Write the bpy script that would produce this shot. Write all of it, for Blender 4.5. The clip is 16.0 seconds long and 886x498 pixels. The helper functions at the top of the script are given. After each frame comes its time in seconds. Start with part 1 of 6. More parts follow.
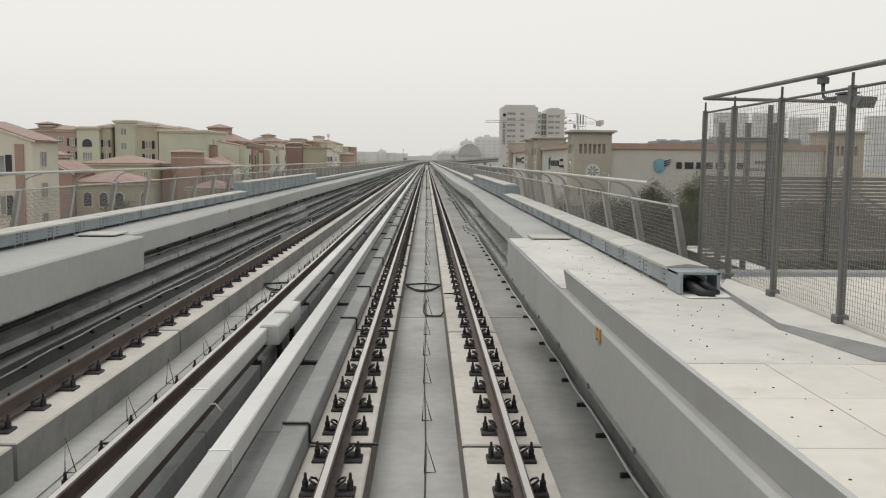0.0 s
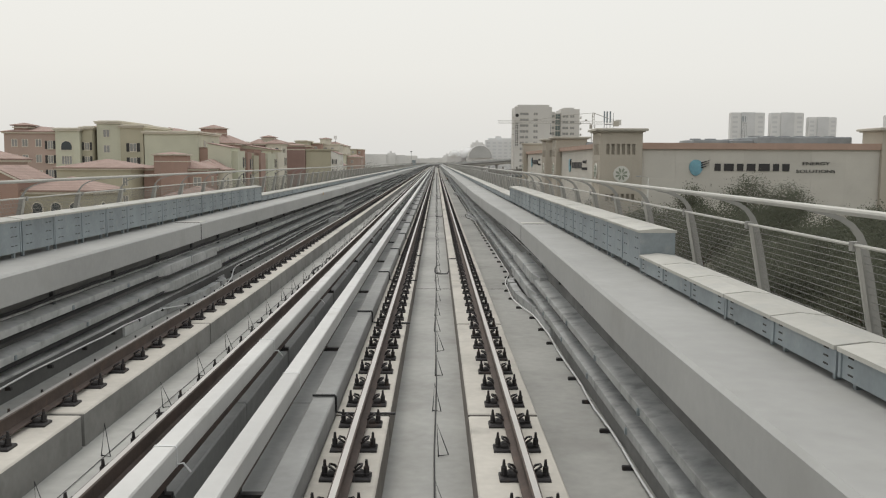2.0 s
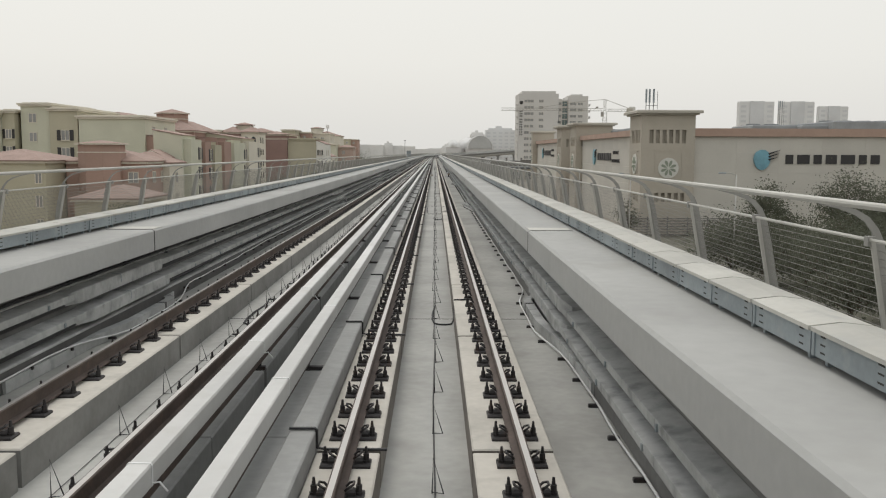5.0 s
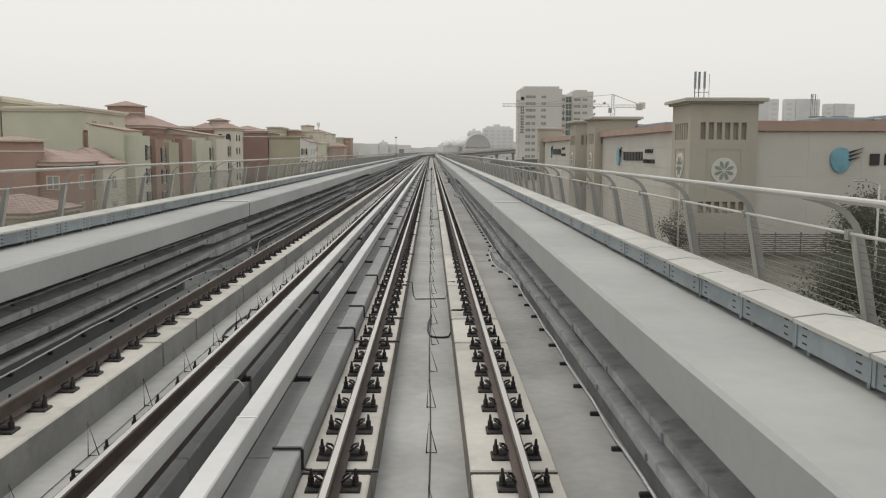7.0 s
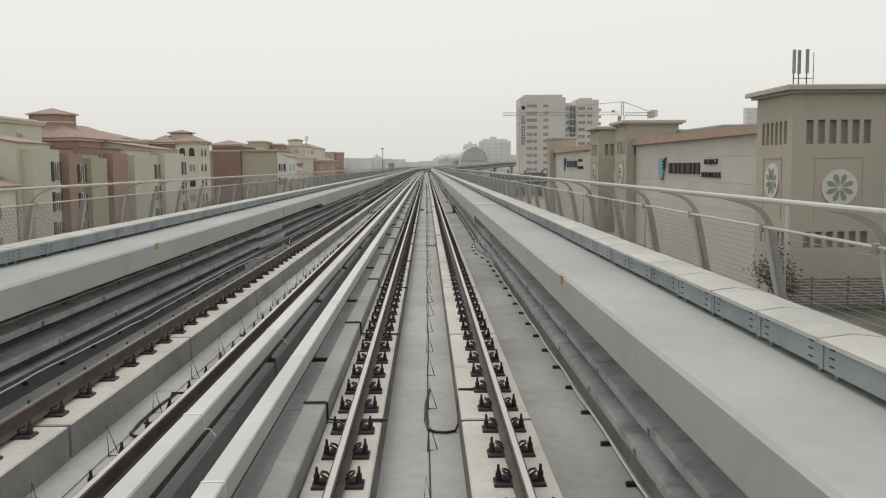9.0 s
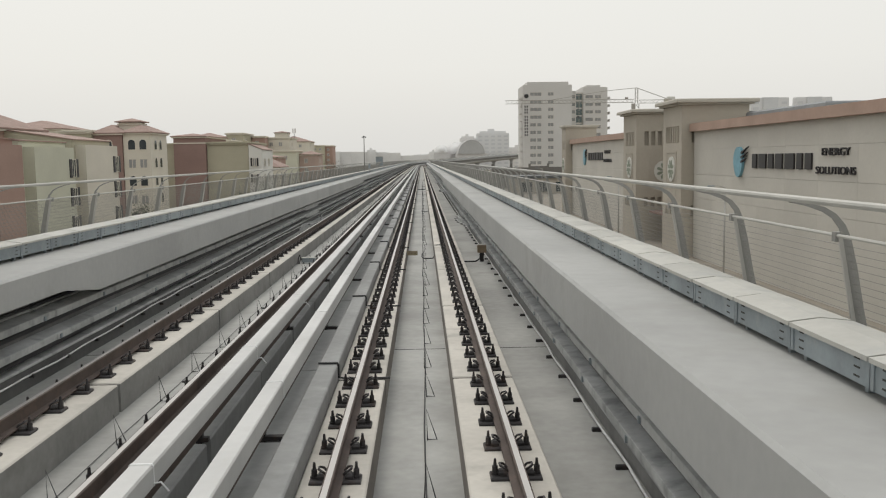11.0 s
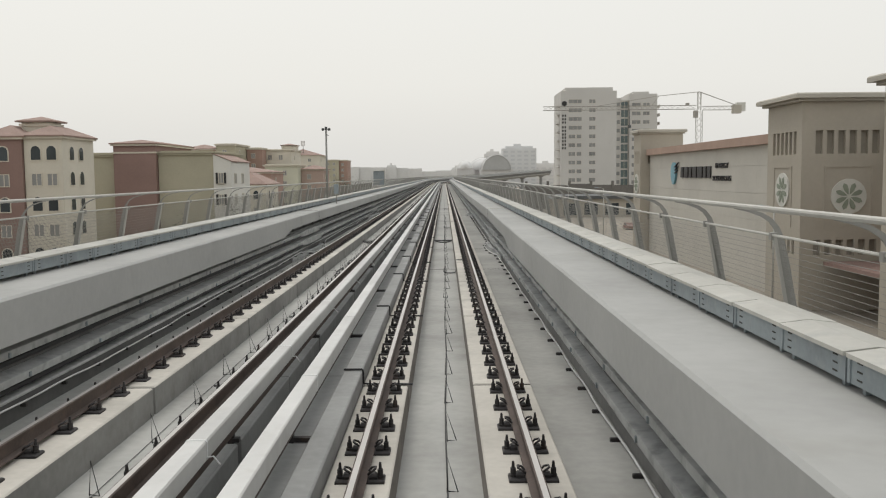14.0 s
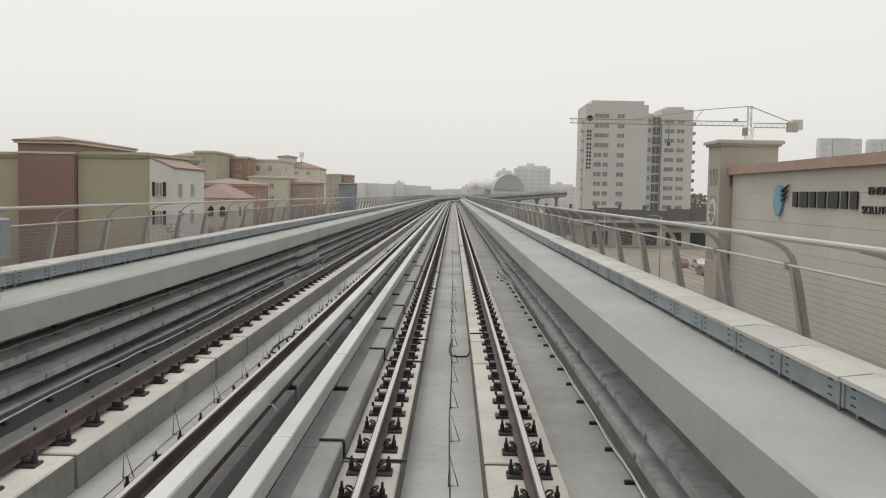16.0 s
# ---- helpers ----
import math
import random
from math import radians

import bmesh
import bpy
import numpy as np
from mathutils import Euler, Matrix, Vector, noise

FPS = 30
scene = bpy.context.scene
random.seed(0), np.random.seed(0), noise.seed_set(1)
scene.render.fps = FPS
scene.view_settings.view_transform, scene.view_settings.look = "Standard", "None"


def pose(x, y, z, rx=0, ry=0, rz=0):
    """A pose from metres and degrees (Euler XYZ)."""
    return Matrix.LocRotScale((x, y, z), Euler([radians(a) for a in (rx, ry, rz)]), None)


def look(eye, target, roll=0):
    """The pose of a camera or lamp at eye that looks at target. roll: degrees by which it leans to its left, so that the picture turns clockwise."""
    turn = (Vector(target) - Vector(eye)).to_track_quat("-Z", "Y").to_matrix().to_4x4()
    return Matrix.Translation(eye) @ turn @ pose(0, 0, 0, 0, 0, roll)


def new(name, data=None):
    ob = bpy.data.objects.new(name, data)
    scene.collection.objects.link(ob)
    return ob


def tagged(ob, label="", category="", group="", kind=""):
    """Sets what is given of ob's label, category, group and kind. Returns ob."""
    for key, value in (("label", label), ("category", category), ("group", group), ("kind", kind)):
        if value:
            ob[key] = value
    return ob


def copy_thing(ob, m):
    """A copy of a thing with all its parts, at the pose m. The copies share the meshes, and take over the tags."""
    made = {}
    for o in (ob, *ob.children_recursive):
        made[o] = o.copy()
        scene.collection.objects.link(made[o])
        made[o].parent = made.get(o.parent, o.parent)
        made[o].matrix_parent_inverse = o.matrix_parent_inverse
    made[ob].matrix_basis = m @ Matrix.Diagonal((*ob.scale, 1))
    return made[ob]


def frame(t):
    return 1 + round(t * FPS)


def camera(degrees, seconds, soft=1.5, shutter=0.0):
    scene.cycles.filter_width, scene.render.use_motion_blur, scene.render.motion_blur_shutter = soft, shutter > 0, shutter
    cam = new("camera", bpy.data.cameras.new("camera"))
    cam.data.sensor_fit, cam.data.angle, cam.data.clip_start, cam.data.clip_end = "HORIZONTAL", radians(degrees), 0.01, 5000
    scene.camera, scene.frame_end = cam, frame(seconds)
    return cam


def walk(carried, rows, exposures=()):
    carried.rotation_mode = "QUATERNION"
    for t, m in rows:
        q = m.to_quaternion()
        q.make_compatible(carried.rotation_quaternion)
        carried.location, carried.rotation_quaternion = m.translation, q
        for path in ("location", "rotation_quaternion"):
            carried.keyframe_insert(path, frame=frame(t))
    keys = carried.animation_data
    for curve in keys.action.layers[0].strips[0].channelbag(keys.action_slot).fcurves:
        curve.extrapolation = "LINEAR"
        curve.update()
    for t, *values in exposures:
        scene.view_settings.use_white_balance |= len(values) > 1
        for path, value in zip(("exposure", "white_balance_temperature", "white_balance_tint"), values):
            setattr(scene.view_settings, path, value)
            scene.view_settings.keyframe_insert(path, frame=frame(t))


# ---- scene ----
cam = camera(53.36, 16.0, soft=1.15)
# seconds, x, y, z, yaw, pitch, roll
ROWS = [
    (0, -0.002, 0.0, 2.375, -1.068, -5.77, -0.526),
    (0.5, -0.012, 4.215, 2.39, -1.3, -5.673, -0.777),
    (1, 0.0, 8.404, 2.413, -1.174, -6.01, -0.459),
    (1.5, -0.003, 12.755, 2.404, -0.863, -5.969, -0.347),
    (2, 0.001, 17.586, 2.429, -0.422, -5.634, -0.246),
    (2.5, 0.012, 22.423, 2.426, -0.138, -5.74, -0.142),
    (3, 0.001, 27.696, 2.42, -0.105, -6.248, -0.449),
    (3.5, -0.003, 33.195, 2.428, -0.307, -6.324, -0.403),
    (6, 0.002, 63.127, 2.435, -0.544, -5.869, -0.211),
    (6.5, -0.001, 69.673, 2.42, -0.484, -5.599, -0.168),
    (7, 0.012, 76.185, 2.42, -0.768, -6.295, -0.189),
    (7.5, -0.0, 83.511, 2.422, -1.087, -6.865, -0.509),
    (8, -0.001, 90.817, 2.422, -1.484, -6.648, -0.351),
    (8.5, -0.006, 98.091, 2.43, -1.344, -6.14, 0.438),
    (9, 0.004, 105.64, 2.415, -1.091, -5.402, 0.488),
    (11.5, 0.007, 142.729, 2.44, -1.418, -5.878, 0.865),
    (12, 0.001, 150.378, 2.422, -1.279, -5.804, 1.055),
    (12.5, 0.005, 158.798, 2.429, -1.042, -5.689, 0.682),
    (13, 0.001, 166.889, 2.421, -1.026, -5.57, 0.524),
    (13.5, 0.004, 174.993, 2.435, -0.629, -5.229, 0.672),
    (14, 0.001, 183.09, 2.422, 0.07, -4.767, 0.541),
    (14.5, -0.001, 192.124, 2.424, 0.155, -4.25, 0.615),
    (15, -0.002, 200.586, 2.413, 0.127, -3.675, 0.539),
    (15.5, -0.012, 209.181, 2.423, 0.592, -3.385, -0.049),
    (16, -0.012, 217.285, 2.428, 0.691, -3.579, -1.073),
]
walk(cam, [(t, pose(x, y, z, 90 + pitch, roll, yaw)) for t, x, y, z, yaw, pitch, roll in ROWS])

# ---- light ----
world = bpy.data.worlds.new("hazy_sky")
scene.world = world
world.use_nodes = True
wn, wl = world.node_tree.nodes, world.node_tree.links
sky = wn.new("ShaderNodeTexSky")
sky.sky_type = "NISHITA"
sky.sun_disc = False
sky.sun_elevation, sky.sun_rotation = radians(57), radians(339)
sky.dust_density, sky.air_density, sky.ozone_density = 6.0, 1.5, 0.6
dim = wn.new("ShaderNodeVectorMath")
dim.operation = "SCALE"
dim.inputs["Scale"].default_value = 0.08
wl.new(sky.outputs[0], dim.inputs[0])
# dust veil: a flat pale grey that thickens towards the horizon
coord = wn.new("ShaderNodeTexCoord")
sep = wn.new("ShaderNodeSeparateXYZ")
wl.new(coord.outputs["Generated"], sep.inputs[0])
ramp = wn.new("ShaderNodeValToRGB")
ramp.color_ramp.elements[0].position, ramp.color_ramp.elements[0].color = 0.0, (0.80, 0.79, 0.755, 1)
ramp.color_ramp.elements[1].position, ramp.color_ramp.elements[1].color = 0.35, (0.945, 0.94, 0.9, 1)
high = ramp.color_ramp.elements.new(0.75)
high.color = (0.92, 0.945, 0.962, 1)
mid = ramp.color_ramp.elements.new(0.10)
mid.color = (0.885, 0.876, 0.835, 1)
wl.new(sep.outputs["Z"], ramp.inputs[0])
veil = wn.new("ShaderNodeMix")
veil.data_type = "RGBA"
veil.inputs["Factor"].default_value = 0.9
wl.new(dim.outputs[0], veil.inputs["A"])
wl.new(ramp.outputs[0], veil.inputs["B"])
wl.new(veil.outputs["Result"], wn["Background"].inputs["Color"])
wn["Background"].inputs["Strength"].default_value = 1.0

sun = new("sun", bpy.data.lights.new("sun", "SUN"))
sun.data.energy, sun.data.angle, sun.data.color = 1.1, radians(25), (1.0, 0.965, 0.91)
sun.matrix_world = look((-25, 65, 110), (0, 0, 0))

# ---- materials ----
def material(name, base, rough=0.85, metal=0.0, vary=0.18, scale=0.6, fine=14.0, bump=0.15, stain=None, stain_at=0.55, ior=1.45, island=0.0):
    """Two scales of tone over a base colour, a stain layer and a fine relief, in metres of the world."""
    m = bpy.data.materials.new(name)
    m.use_nodes = True
    n, l = m.node_tree.nodes, m.node_tree.links
    b = n["Principled BSDF"]
    geo = n.new("ShaderNodeNewGeometry")
    big, small = n.new("ShaderNodeTexNoise"), n.new("ShaderNodeTexNoise")
    big.inputs["Scale"].default_value, big.inputs["Detail"].default_value = scale, 5
    small.inputs["Scale"].default_value, small.inputs["Detail"].default_value = fine, 4
    for x in (big, small):
        l.new(geo.outputs["Position"], x.inputs["Vector"])
    mx = n.new("ShaderNodeMath")
    mx.operation = "MULTIPLY_ADD"
    mx.inputs[1].default_value = 0.35
    l.new(small.outputs["Fac"], mx.inputs[0])
    l.new(big.outputs["Fac"], mx.inputs[2])
    span = n.new("ShaderNodeMapRange")
    span.inputs["From Min"].default_value, span.inputs["From Max"].default_value = 0.42, 0.95
    span.inputs["To Min"].default_value, span.inputs["To Max"].default_value = 1 - vary, 1 + vary
    l.new(mx.outputs[0], span.inputs["Value"])
    tone = span.outputs[0]
    if island:
        rnd = n.new("ShaderNodeObjectInfo")
        r2 = n.new("ShaderNodeMapRange")
        r2.inputs["To Min"].default_value, r2.inputs["To Max"].default_value = 1 - island, 1 + island
        l.new(rnd.outputs["Random"], r2.inputs["Value"])
        mm = n.new("ShaderNodeMath")
        mm.operation = "MULTIPLY"
        l.new(tone, mm.inputs[0])
        l.new(r2.outputs[0], mm.inputs[1])
        tone = mm.outputs[0]
    col = n.new("ShaderNodeVectorMath")
    col.operation = "SCALE"
    col.inputs[0].default_value = base
    l.new(tone, col.inputs["Scale"])
    out = col.outputs[0]
    if stain:
        st = n.new("ShaderNodeTexNoise")
        st.inputs["Scale"].default_value, st.inputs["Detail"].default_value = scale * 2.7, 7
        l.new(geo.outputs["Position"], st.inputs["Vector"])
        sr = n.new("ShaderNodeMapRange")
        sr.inputs["From Min"].default_value, sr.inputs["From Max"].default_value = stain_at, stain_at + 0.2
        sr.inputs["To Max"].default_value = 0.7
        l.new(st.outputs["Fac"], sr.inputs["Value"])
        mixc = n.new("ShaderNodeMix")
        mixc.data_type = "RGBA"
        mixc.inputs["B"].default_value = (*stain, 1)
        l.new(sr.outputs[0], mixc.inputs["Factor"])
        l.new(out, mixc.inputs["A"])
        out = mixc.outputs["Result"]
    l.new(out, b.inputs["Base Color"])
    b.inputs["Roughness"].default_value, b.inputs["Metallic"].default_value, b.inputs["IOR"].default_value = rough, metal, ior
    if bump:
        bp = n.new("ShaderNodeBump")
        bp.inputs["Strength"].default_value, bp.inputs["Distance"].default_value = bump, 0.01
        l.new(small.outputs["Fac"], bp.inputs["Height"])
        l.new(bp.outputs[0], b.inputs["Normal"])
    return m


CONC = material("cast_concrete", (0.308, 0.31, 0.302), 0.9, vary=0.16, scale=0.35, fine=9, stain=(0.26, 0.26, 0.25), stain_at=0.6)
DECK = material("deck_concrete", (0.366, 0.363, 0.34), 0.92, vary=0.24, scale=0.45, fine=7, stain=(0.275, 0.27, 0.25), stain_at=0.55)
PLINTH = material("plinth_concrete", (0.49, 0.462, 0.41), 0.9, vary=0.18, scale=0.8, fine=12, stain=(0.3, 0.28, 0.25), stain_at=0.58, island=0.06)
WALK = material("walkway_screed", (0.36, 0.358, 0.342), 0.92, vary=0.14, scale=0.4, fine=6, stain=(0.31, 0.305, 0.28), stain_at=0.57)
TILE = material("pale_paving", (0.6, 0.57, 0.51), 0.88, vary=0.12, scale=0.8, fine=8, stain=(0.44, 0.40, 0.34), stain_at=0.6, island=0.05)
BEAM = material("edge_beam_concrete", (0.385, 0.385, 0.37), 0.88, vary=0.12, scale=0.35, fine=10, stain=(0.315, 0.31, 0.29), stain_at=0.58)
BENCH = material("limey_bench_concrete", (0.265, 0.266, 0.256), 0.92, vary=0.22, scale=0.6, fine=10, stain=(0.37, 0.37, 0.355), stain_at=0.58)
# concrete coloured dark for shade, with random stains; web, channel, duct, kerb sides
WEBC = material("shade_dark_stained_concrete", (0.2, 0.198, 0.19), 0.92, vary=0.25, scale=0.5, fine=8, stain=(0.12, 0.118, 0.112), stain_at=0.5)
# dark sheet: painted shade on tray undersides and duct casing, also the duct collars
DARKSHEET = material("dark_sheet_and_shade", (0.095, 0.094, 0.09), 0.85, vary=0.3, scale=0.8, fine=10, stain=(0.12, 0.118, 0.11))
JOINT = material("joint_dark", (0.05, 0.048, 0.045), 0.95, bump=0)
RUST = material("rusty_rail_web", (0.088, 0.066, 0.056), 0.8, vary=0.3, scale=2.5, fine=30, stain=(0.125, 0.085, 0.066))
STEEL = material("worn_railhead", (0.52, 0.50, 0.48), 0.28, 0.95, vary=0.1, scale=1.2, fine=40, bump=0.03)
IRON = material("dark_fastener_iron", (0.035, 0.032, 0.032), 0.6, 0.2, vary=0.35, scale=3, fine=30, stain=(0.09, 0.06, 0.045), island=0.2)
RUBBER = material("black_cable", (0.02, 0.02, 0.021), 0.6, vary=0.2, bump=0)
GRP = material("white_cover_board", (0.5, 0.495, 0.475), 0.5, vary=0.1, scale=0.9, fine=9, bump=0.04, stain=(0.43, 0.42, 0.39), stain_at=0.58, island=0.1)
GALV = material("galvanised_sheet", (0.265, 0.3, 0.315), 0.5, 0.35, vary=0.2, scale=2.2, fine=22, bump=0.05, stain=(0.35, 0.365, 0.365), island=0.1)
LID = material("dusty_tray_lid", (0.455, 0.445, 0.405), 0.8, 0.0, vary=0.12, scale=1.3, fine=15, bump=0.06, stain=(0.36, 0.36, 0.345), island=0.06)
TRAYM = material("cable_tray_steel", (0.42, 0.425, 0.415), 0.62, 0.05, vary=0.28, scale=1.4, fine=12, bump=0.08, stain=(0.17, 0.175, 0.168), stain_at=0.52)
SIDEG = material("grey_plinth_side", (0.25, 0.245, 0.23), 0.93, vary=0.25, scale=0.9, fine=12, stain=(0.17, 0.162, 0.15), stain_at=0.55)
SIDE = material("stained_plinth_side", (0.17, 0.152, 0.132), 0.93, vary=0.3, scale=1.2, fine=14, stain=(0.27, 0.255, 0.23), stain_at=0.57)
PALEWIRE = material("pale_cable", (0.68, 0.68, 0.67), 0.6, vary=0.1, bump=0)
RAILM = material("painted_handrail", (0.45, 0.44, 0.405), 0.5, 0.3, vary=0.12, scale=1, fine=9, bump=0.03)
POSTM = material("grey_post_paint", (0.29, 0.286, 0.265), 0.55, 0.25, vary=0.14, scale=1.5, fine=12, bump=0.04)
WIREM = material("fence_wire", (0.27, 0.262, 0.24), 0.55, 0.3, vary=0.1, bump=0)
SCREED = material("pale_screed", (0.54, 0.528, 0.485), 0.92, vary=0.14, scale=0.7, fine=8, stain=(0.36, 0.345, 0.31), stain_at=0.54)
SCREENP = material("screen_steel", (0.145, 0.145, 0.14), 0.55, 0.3, vary=0.15, scale=2, fine=14, bump=0.04)
SLATM = material("brown_grey_louvre", (0.16, 0.15, 0.135), 0.7, vary=0.15, scale=1.5, fine=9, bump=0.05)
UNITM = material("roof_plant_sheet", (0.25, 0.26, 0.265), 0.6, 0.1, vary=0.2, scale=0.5, fine=3, bump=0.1)
DARKPOST = material("fence_frame_steel", (0.11, 0.115, 0.115), 0.55, 0.4, vary=0.2, scale=2, fine=14, bump=0.04)
AMBER = material("amber_plate", (0.42, 0.27, 0.1), 0.6, vary=0.15, scale=6, bump=0)
SAND = material("dusty_ground", (0.27, 0.24, 0.195), 0.95, vary=0.22, scale=0.03, fine=0.5, bump=0.2, stain=(0.19, 0.175, 0.145))
ASPH = material("road_asphalt", (0.075, 0.073, 0.07), 0.9, vary=0.2, scale=0.2, fine=5)
GLASS = material("dark_window_glass", (0.045, 0.055, 0.06), 0.12, vary=0.3, scale=0.3, bump=0)
TANP = material("olive_tan_plate", (0.33, 0.3, 0.19), 0.7, vary=0.15, scale=6, fine=20, bump=0)
COPPERB = material("weathered_tan_metal", (0.24, 0.18, 0.12), 0.7, vary=0.2, scale=3, fine=12, bump=0.05)
# wall beige darkened to paint the shade inside the tower slots
SLOT = material("shaded_slot", (0.29, 0.265, 0.22), 0.8, vary=0.15, scale=0.5, bump=0)
# haze is mixed into these base colours: far tower walls, glass, window panes
FARW = material("haze_paled_tower_render", (0.66, 0.66, 0.65), 0.9, vary=0.05, scale=0.05, fine=1)
FARG = material("haze_paled_tower_glass", (0.57, 0.575, 0.575), 0.6, vary=0.1, scale=0.05, fine=1, bump=0)
FARGL = material("haze_paled_window_glass", (0.27, 0.27, 0.262), 0.4, vary=0.25, scale=0.3, bump=0)
TEALGL = material("teal_window_glass", (0.15, 0.19, 0.185), 0.15, vary=0.25, scale=0.3, bump=0)
BEIGE = material("beige_render", (0.43, 0.39, 0.325), 0.9, vary=0.08, scale=0.15, fine=3, bump=0.1, stain=(0.38, 0.34, 0.28), stain_at=0.6)
PANEL = material("light_wall_panel", (0.53, 0.505, 0.45), 0.85, vary=0.07, scale=0.2, fine=4, bump=0.05, stain=(0.48, 0.455, 0.4), stain_at=0.62, island=0.03)
CORN = material("cornice_grey", (0.46, 0.43, 0.37), 0.88, vary=0.08, scale=0.3, fine=4, bump=0.1)
COPPER = material("terracotta_coping", (0.4, 0.28, 0.22), 0.75, vary=0.1, scale=0.4, fine=3, bump=0.05)
WHITEP = material("white_relief", (0.62, 0.61, 0.56), 0.8, vary=0.06, scale=1, fine=9, bump=0.05)
PETAL = material("green_relief", (0.27, 0.30, 0.235), 0.8, vary=0.15, scale=1, fine=9, bump=0.05)
# skyline render and station dome, both lightened in colour for haze
HAZEB = material("haze_paled_render", (0.66, 0.655, 0.635), 0.9, vary=0.12, scale=0.06, fine=0.6, bump=0)
DOME = material("haze_paled_dome_sheet", (0.42, 0.42, 0.41), 0.7, 0.1, vary=0.1, scale=0.1, fine=1, bump=0)
DARKSIGN = material("dark_sign_metal", (0.035, 0.033, 0.033), 0.5, vary=0.1, bump=0)
AQUA = material("aqua_sign", (0.17, 0.35, 0.42), 0.45, vary=0.3, scale=0.5, fine=3, bump=0)
ROOFT = material("terracotta_tiles", (0.36, 0.258, 0.218), 0.85, vary=0.16, scale=0.5, fine=6, bump=0.4, stain=(0.3, 0.21, 0.175))
PINK = material("terracotta_render", (0.36, 0.245, 0.2), 0.9, vary=0.1, scale=0.25, fine=4, stain=(0.33, 0.22, 0.18), stain_at=0.62)
ROSE = material("rose_render", (0.42, 0.32, 0.27), 0.9, vary=0.1, scale=0.25, fine=4)
BROWN = material("brown_render", (0.27, 0.18, 0.155), 0.9, vary=0.1, scale=0.25, fine=4)
OLIVE = material("olive_render", (0.43, 0.4, 0.3), 0.9, vary=0.09, scale=0.2, fine=4, stain=(0.385, 0.36, 0.27), stain_at=0.62)
SAGE = material("sage_render", (0.54, 0.535, 0.425), 0.9, vary=0.08, scale=0.2, fine=4)
CREAM = material("cream_render", (0.62, 0.58, 0.49), 0.9, vary=0.08, scale=0.2, fine=4)
WHITEW = material("white_render", (0.68, 0.665, 0.61), 0.9, vary=0.06, scale=0.2, fine=4)
TOWERW = material("tower_render", (0.58, 0.563, 0.53), 0.9, vary=0.06, scale=0.1, fine=2, stain=(0.54, 0.52, 0.49), stain_at=0.62)
# far walls and glass with distance haze put into the base colour
PALE = material("haze_paled_far_render", (0.7, 0.685, 0.66), 0.9, vary=0.05, scale=0.05, fine=1)
PALED = material("haze_paled_far_glass", (0.62, 0.61, 0.595), 0.6, vary=0.1, scale=0.05, fine=1, bump=0)
BARK = material("bark", (0.12, 0.09, 0.065), 0.95, vary=0.3, scale=3, fine=20)
SOIL = material("planted_soil", (0.11, 0.105, 0.078), 0.95, vary=0.4, scale=0.2, fine=2, bump=0.4, stain=(0.11, 0.115, 0.07))
LEAF = material("dusty_leaves", (0.112, 0.118, 0.088), 0.9, vary=0.3, scale=0.6, fine=3, bump=0)
# rows of tiles on the roofs: bands that step with height, with a relief of their own
rn, rl = ROOFT.node_tree.nodes, ROOFT.node_tree.links
rgeo, rwave, rmap, rmul, rbump = rn.new("ShaderNodeNewGeometry"), rn.new("ShaderNodeTexWave"), rn.new("ShaderNodeMapRange"), rn.new("ShaderNodeVectorMath"), rn.new("ShaderNodeBump")
rwave.bands_direction, rwave.wave_profile = "Z", "SAW"
rwave.inputs["Scale"].default_value, rwave.inputs["Distortion"].default_value, rwave.inputs["Detail"].default_value = 1.9, 0.6, 2
rl.new(rgeo.outputs["Position"], rwave.inputs["Vector"])
rmap.inputs["To Min"].default_value, rmap.inputs["To Max"].default_value = 0.72, 1.08
rl.new(rwave.outputs["Fac"], rmap.inputs["Value"])
rmul.operation = "SCALE"
rl.new(rn["Principled BSDF"].inputs["Base Color"].links[0].from_socket, rmul.inputs[0])
rl.new(rmap.outputs[0], rmul.inputs["Scale"])
rl.new(rmul.outputs[0], rn["Principled BSDF"].inputs["Base Color"])
rbump.inputs["Strength"].default_value, rbump.inputs["Distance"].default_value = 0.5, 0.06
rl.new(rwave.outputs["Fac"], rbump.inputs["Height"])
rl.new(rbump.outputs[0], rn["Principled BSDF"].inputs["Normal"])
# leaves let part of the light through
ln, ll = LEAF.node_tree.nodes, LEAF.node_tree.links
thin, blend = ln.new("ShaderNodeBsdfTranslucent"), ln.new("ShaderNodeMixShader")
thin.inputs["Color"].default_value = (0.13, 0.137, 0.095, 1)
blend.inputs[0].default_value = 0.45
ll.new(ln["Principled BSDF"].outputs[0], blend.inputs[1])
ll.new(thin.outputs[0], blend.inputs[2])
ll.new(blend.outputs[0], ln["Material Output"].inputs["Surface"])
CRANEM = material("crane_steel", (0.36, 0.34, 0.30), 0.6, 0.2, vary=0.1, bump=0)
WHITECAR = material("white_lacquer", (0.7, 0.7, 0.69), 0.3, vary=0.05, bump=0)


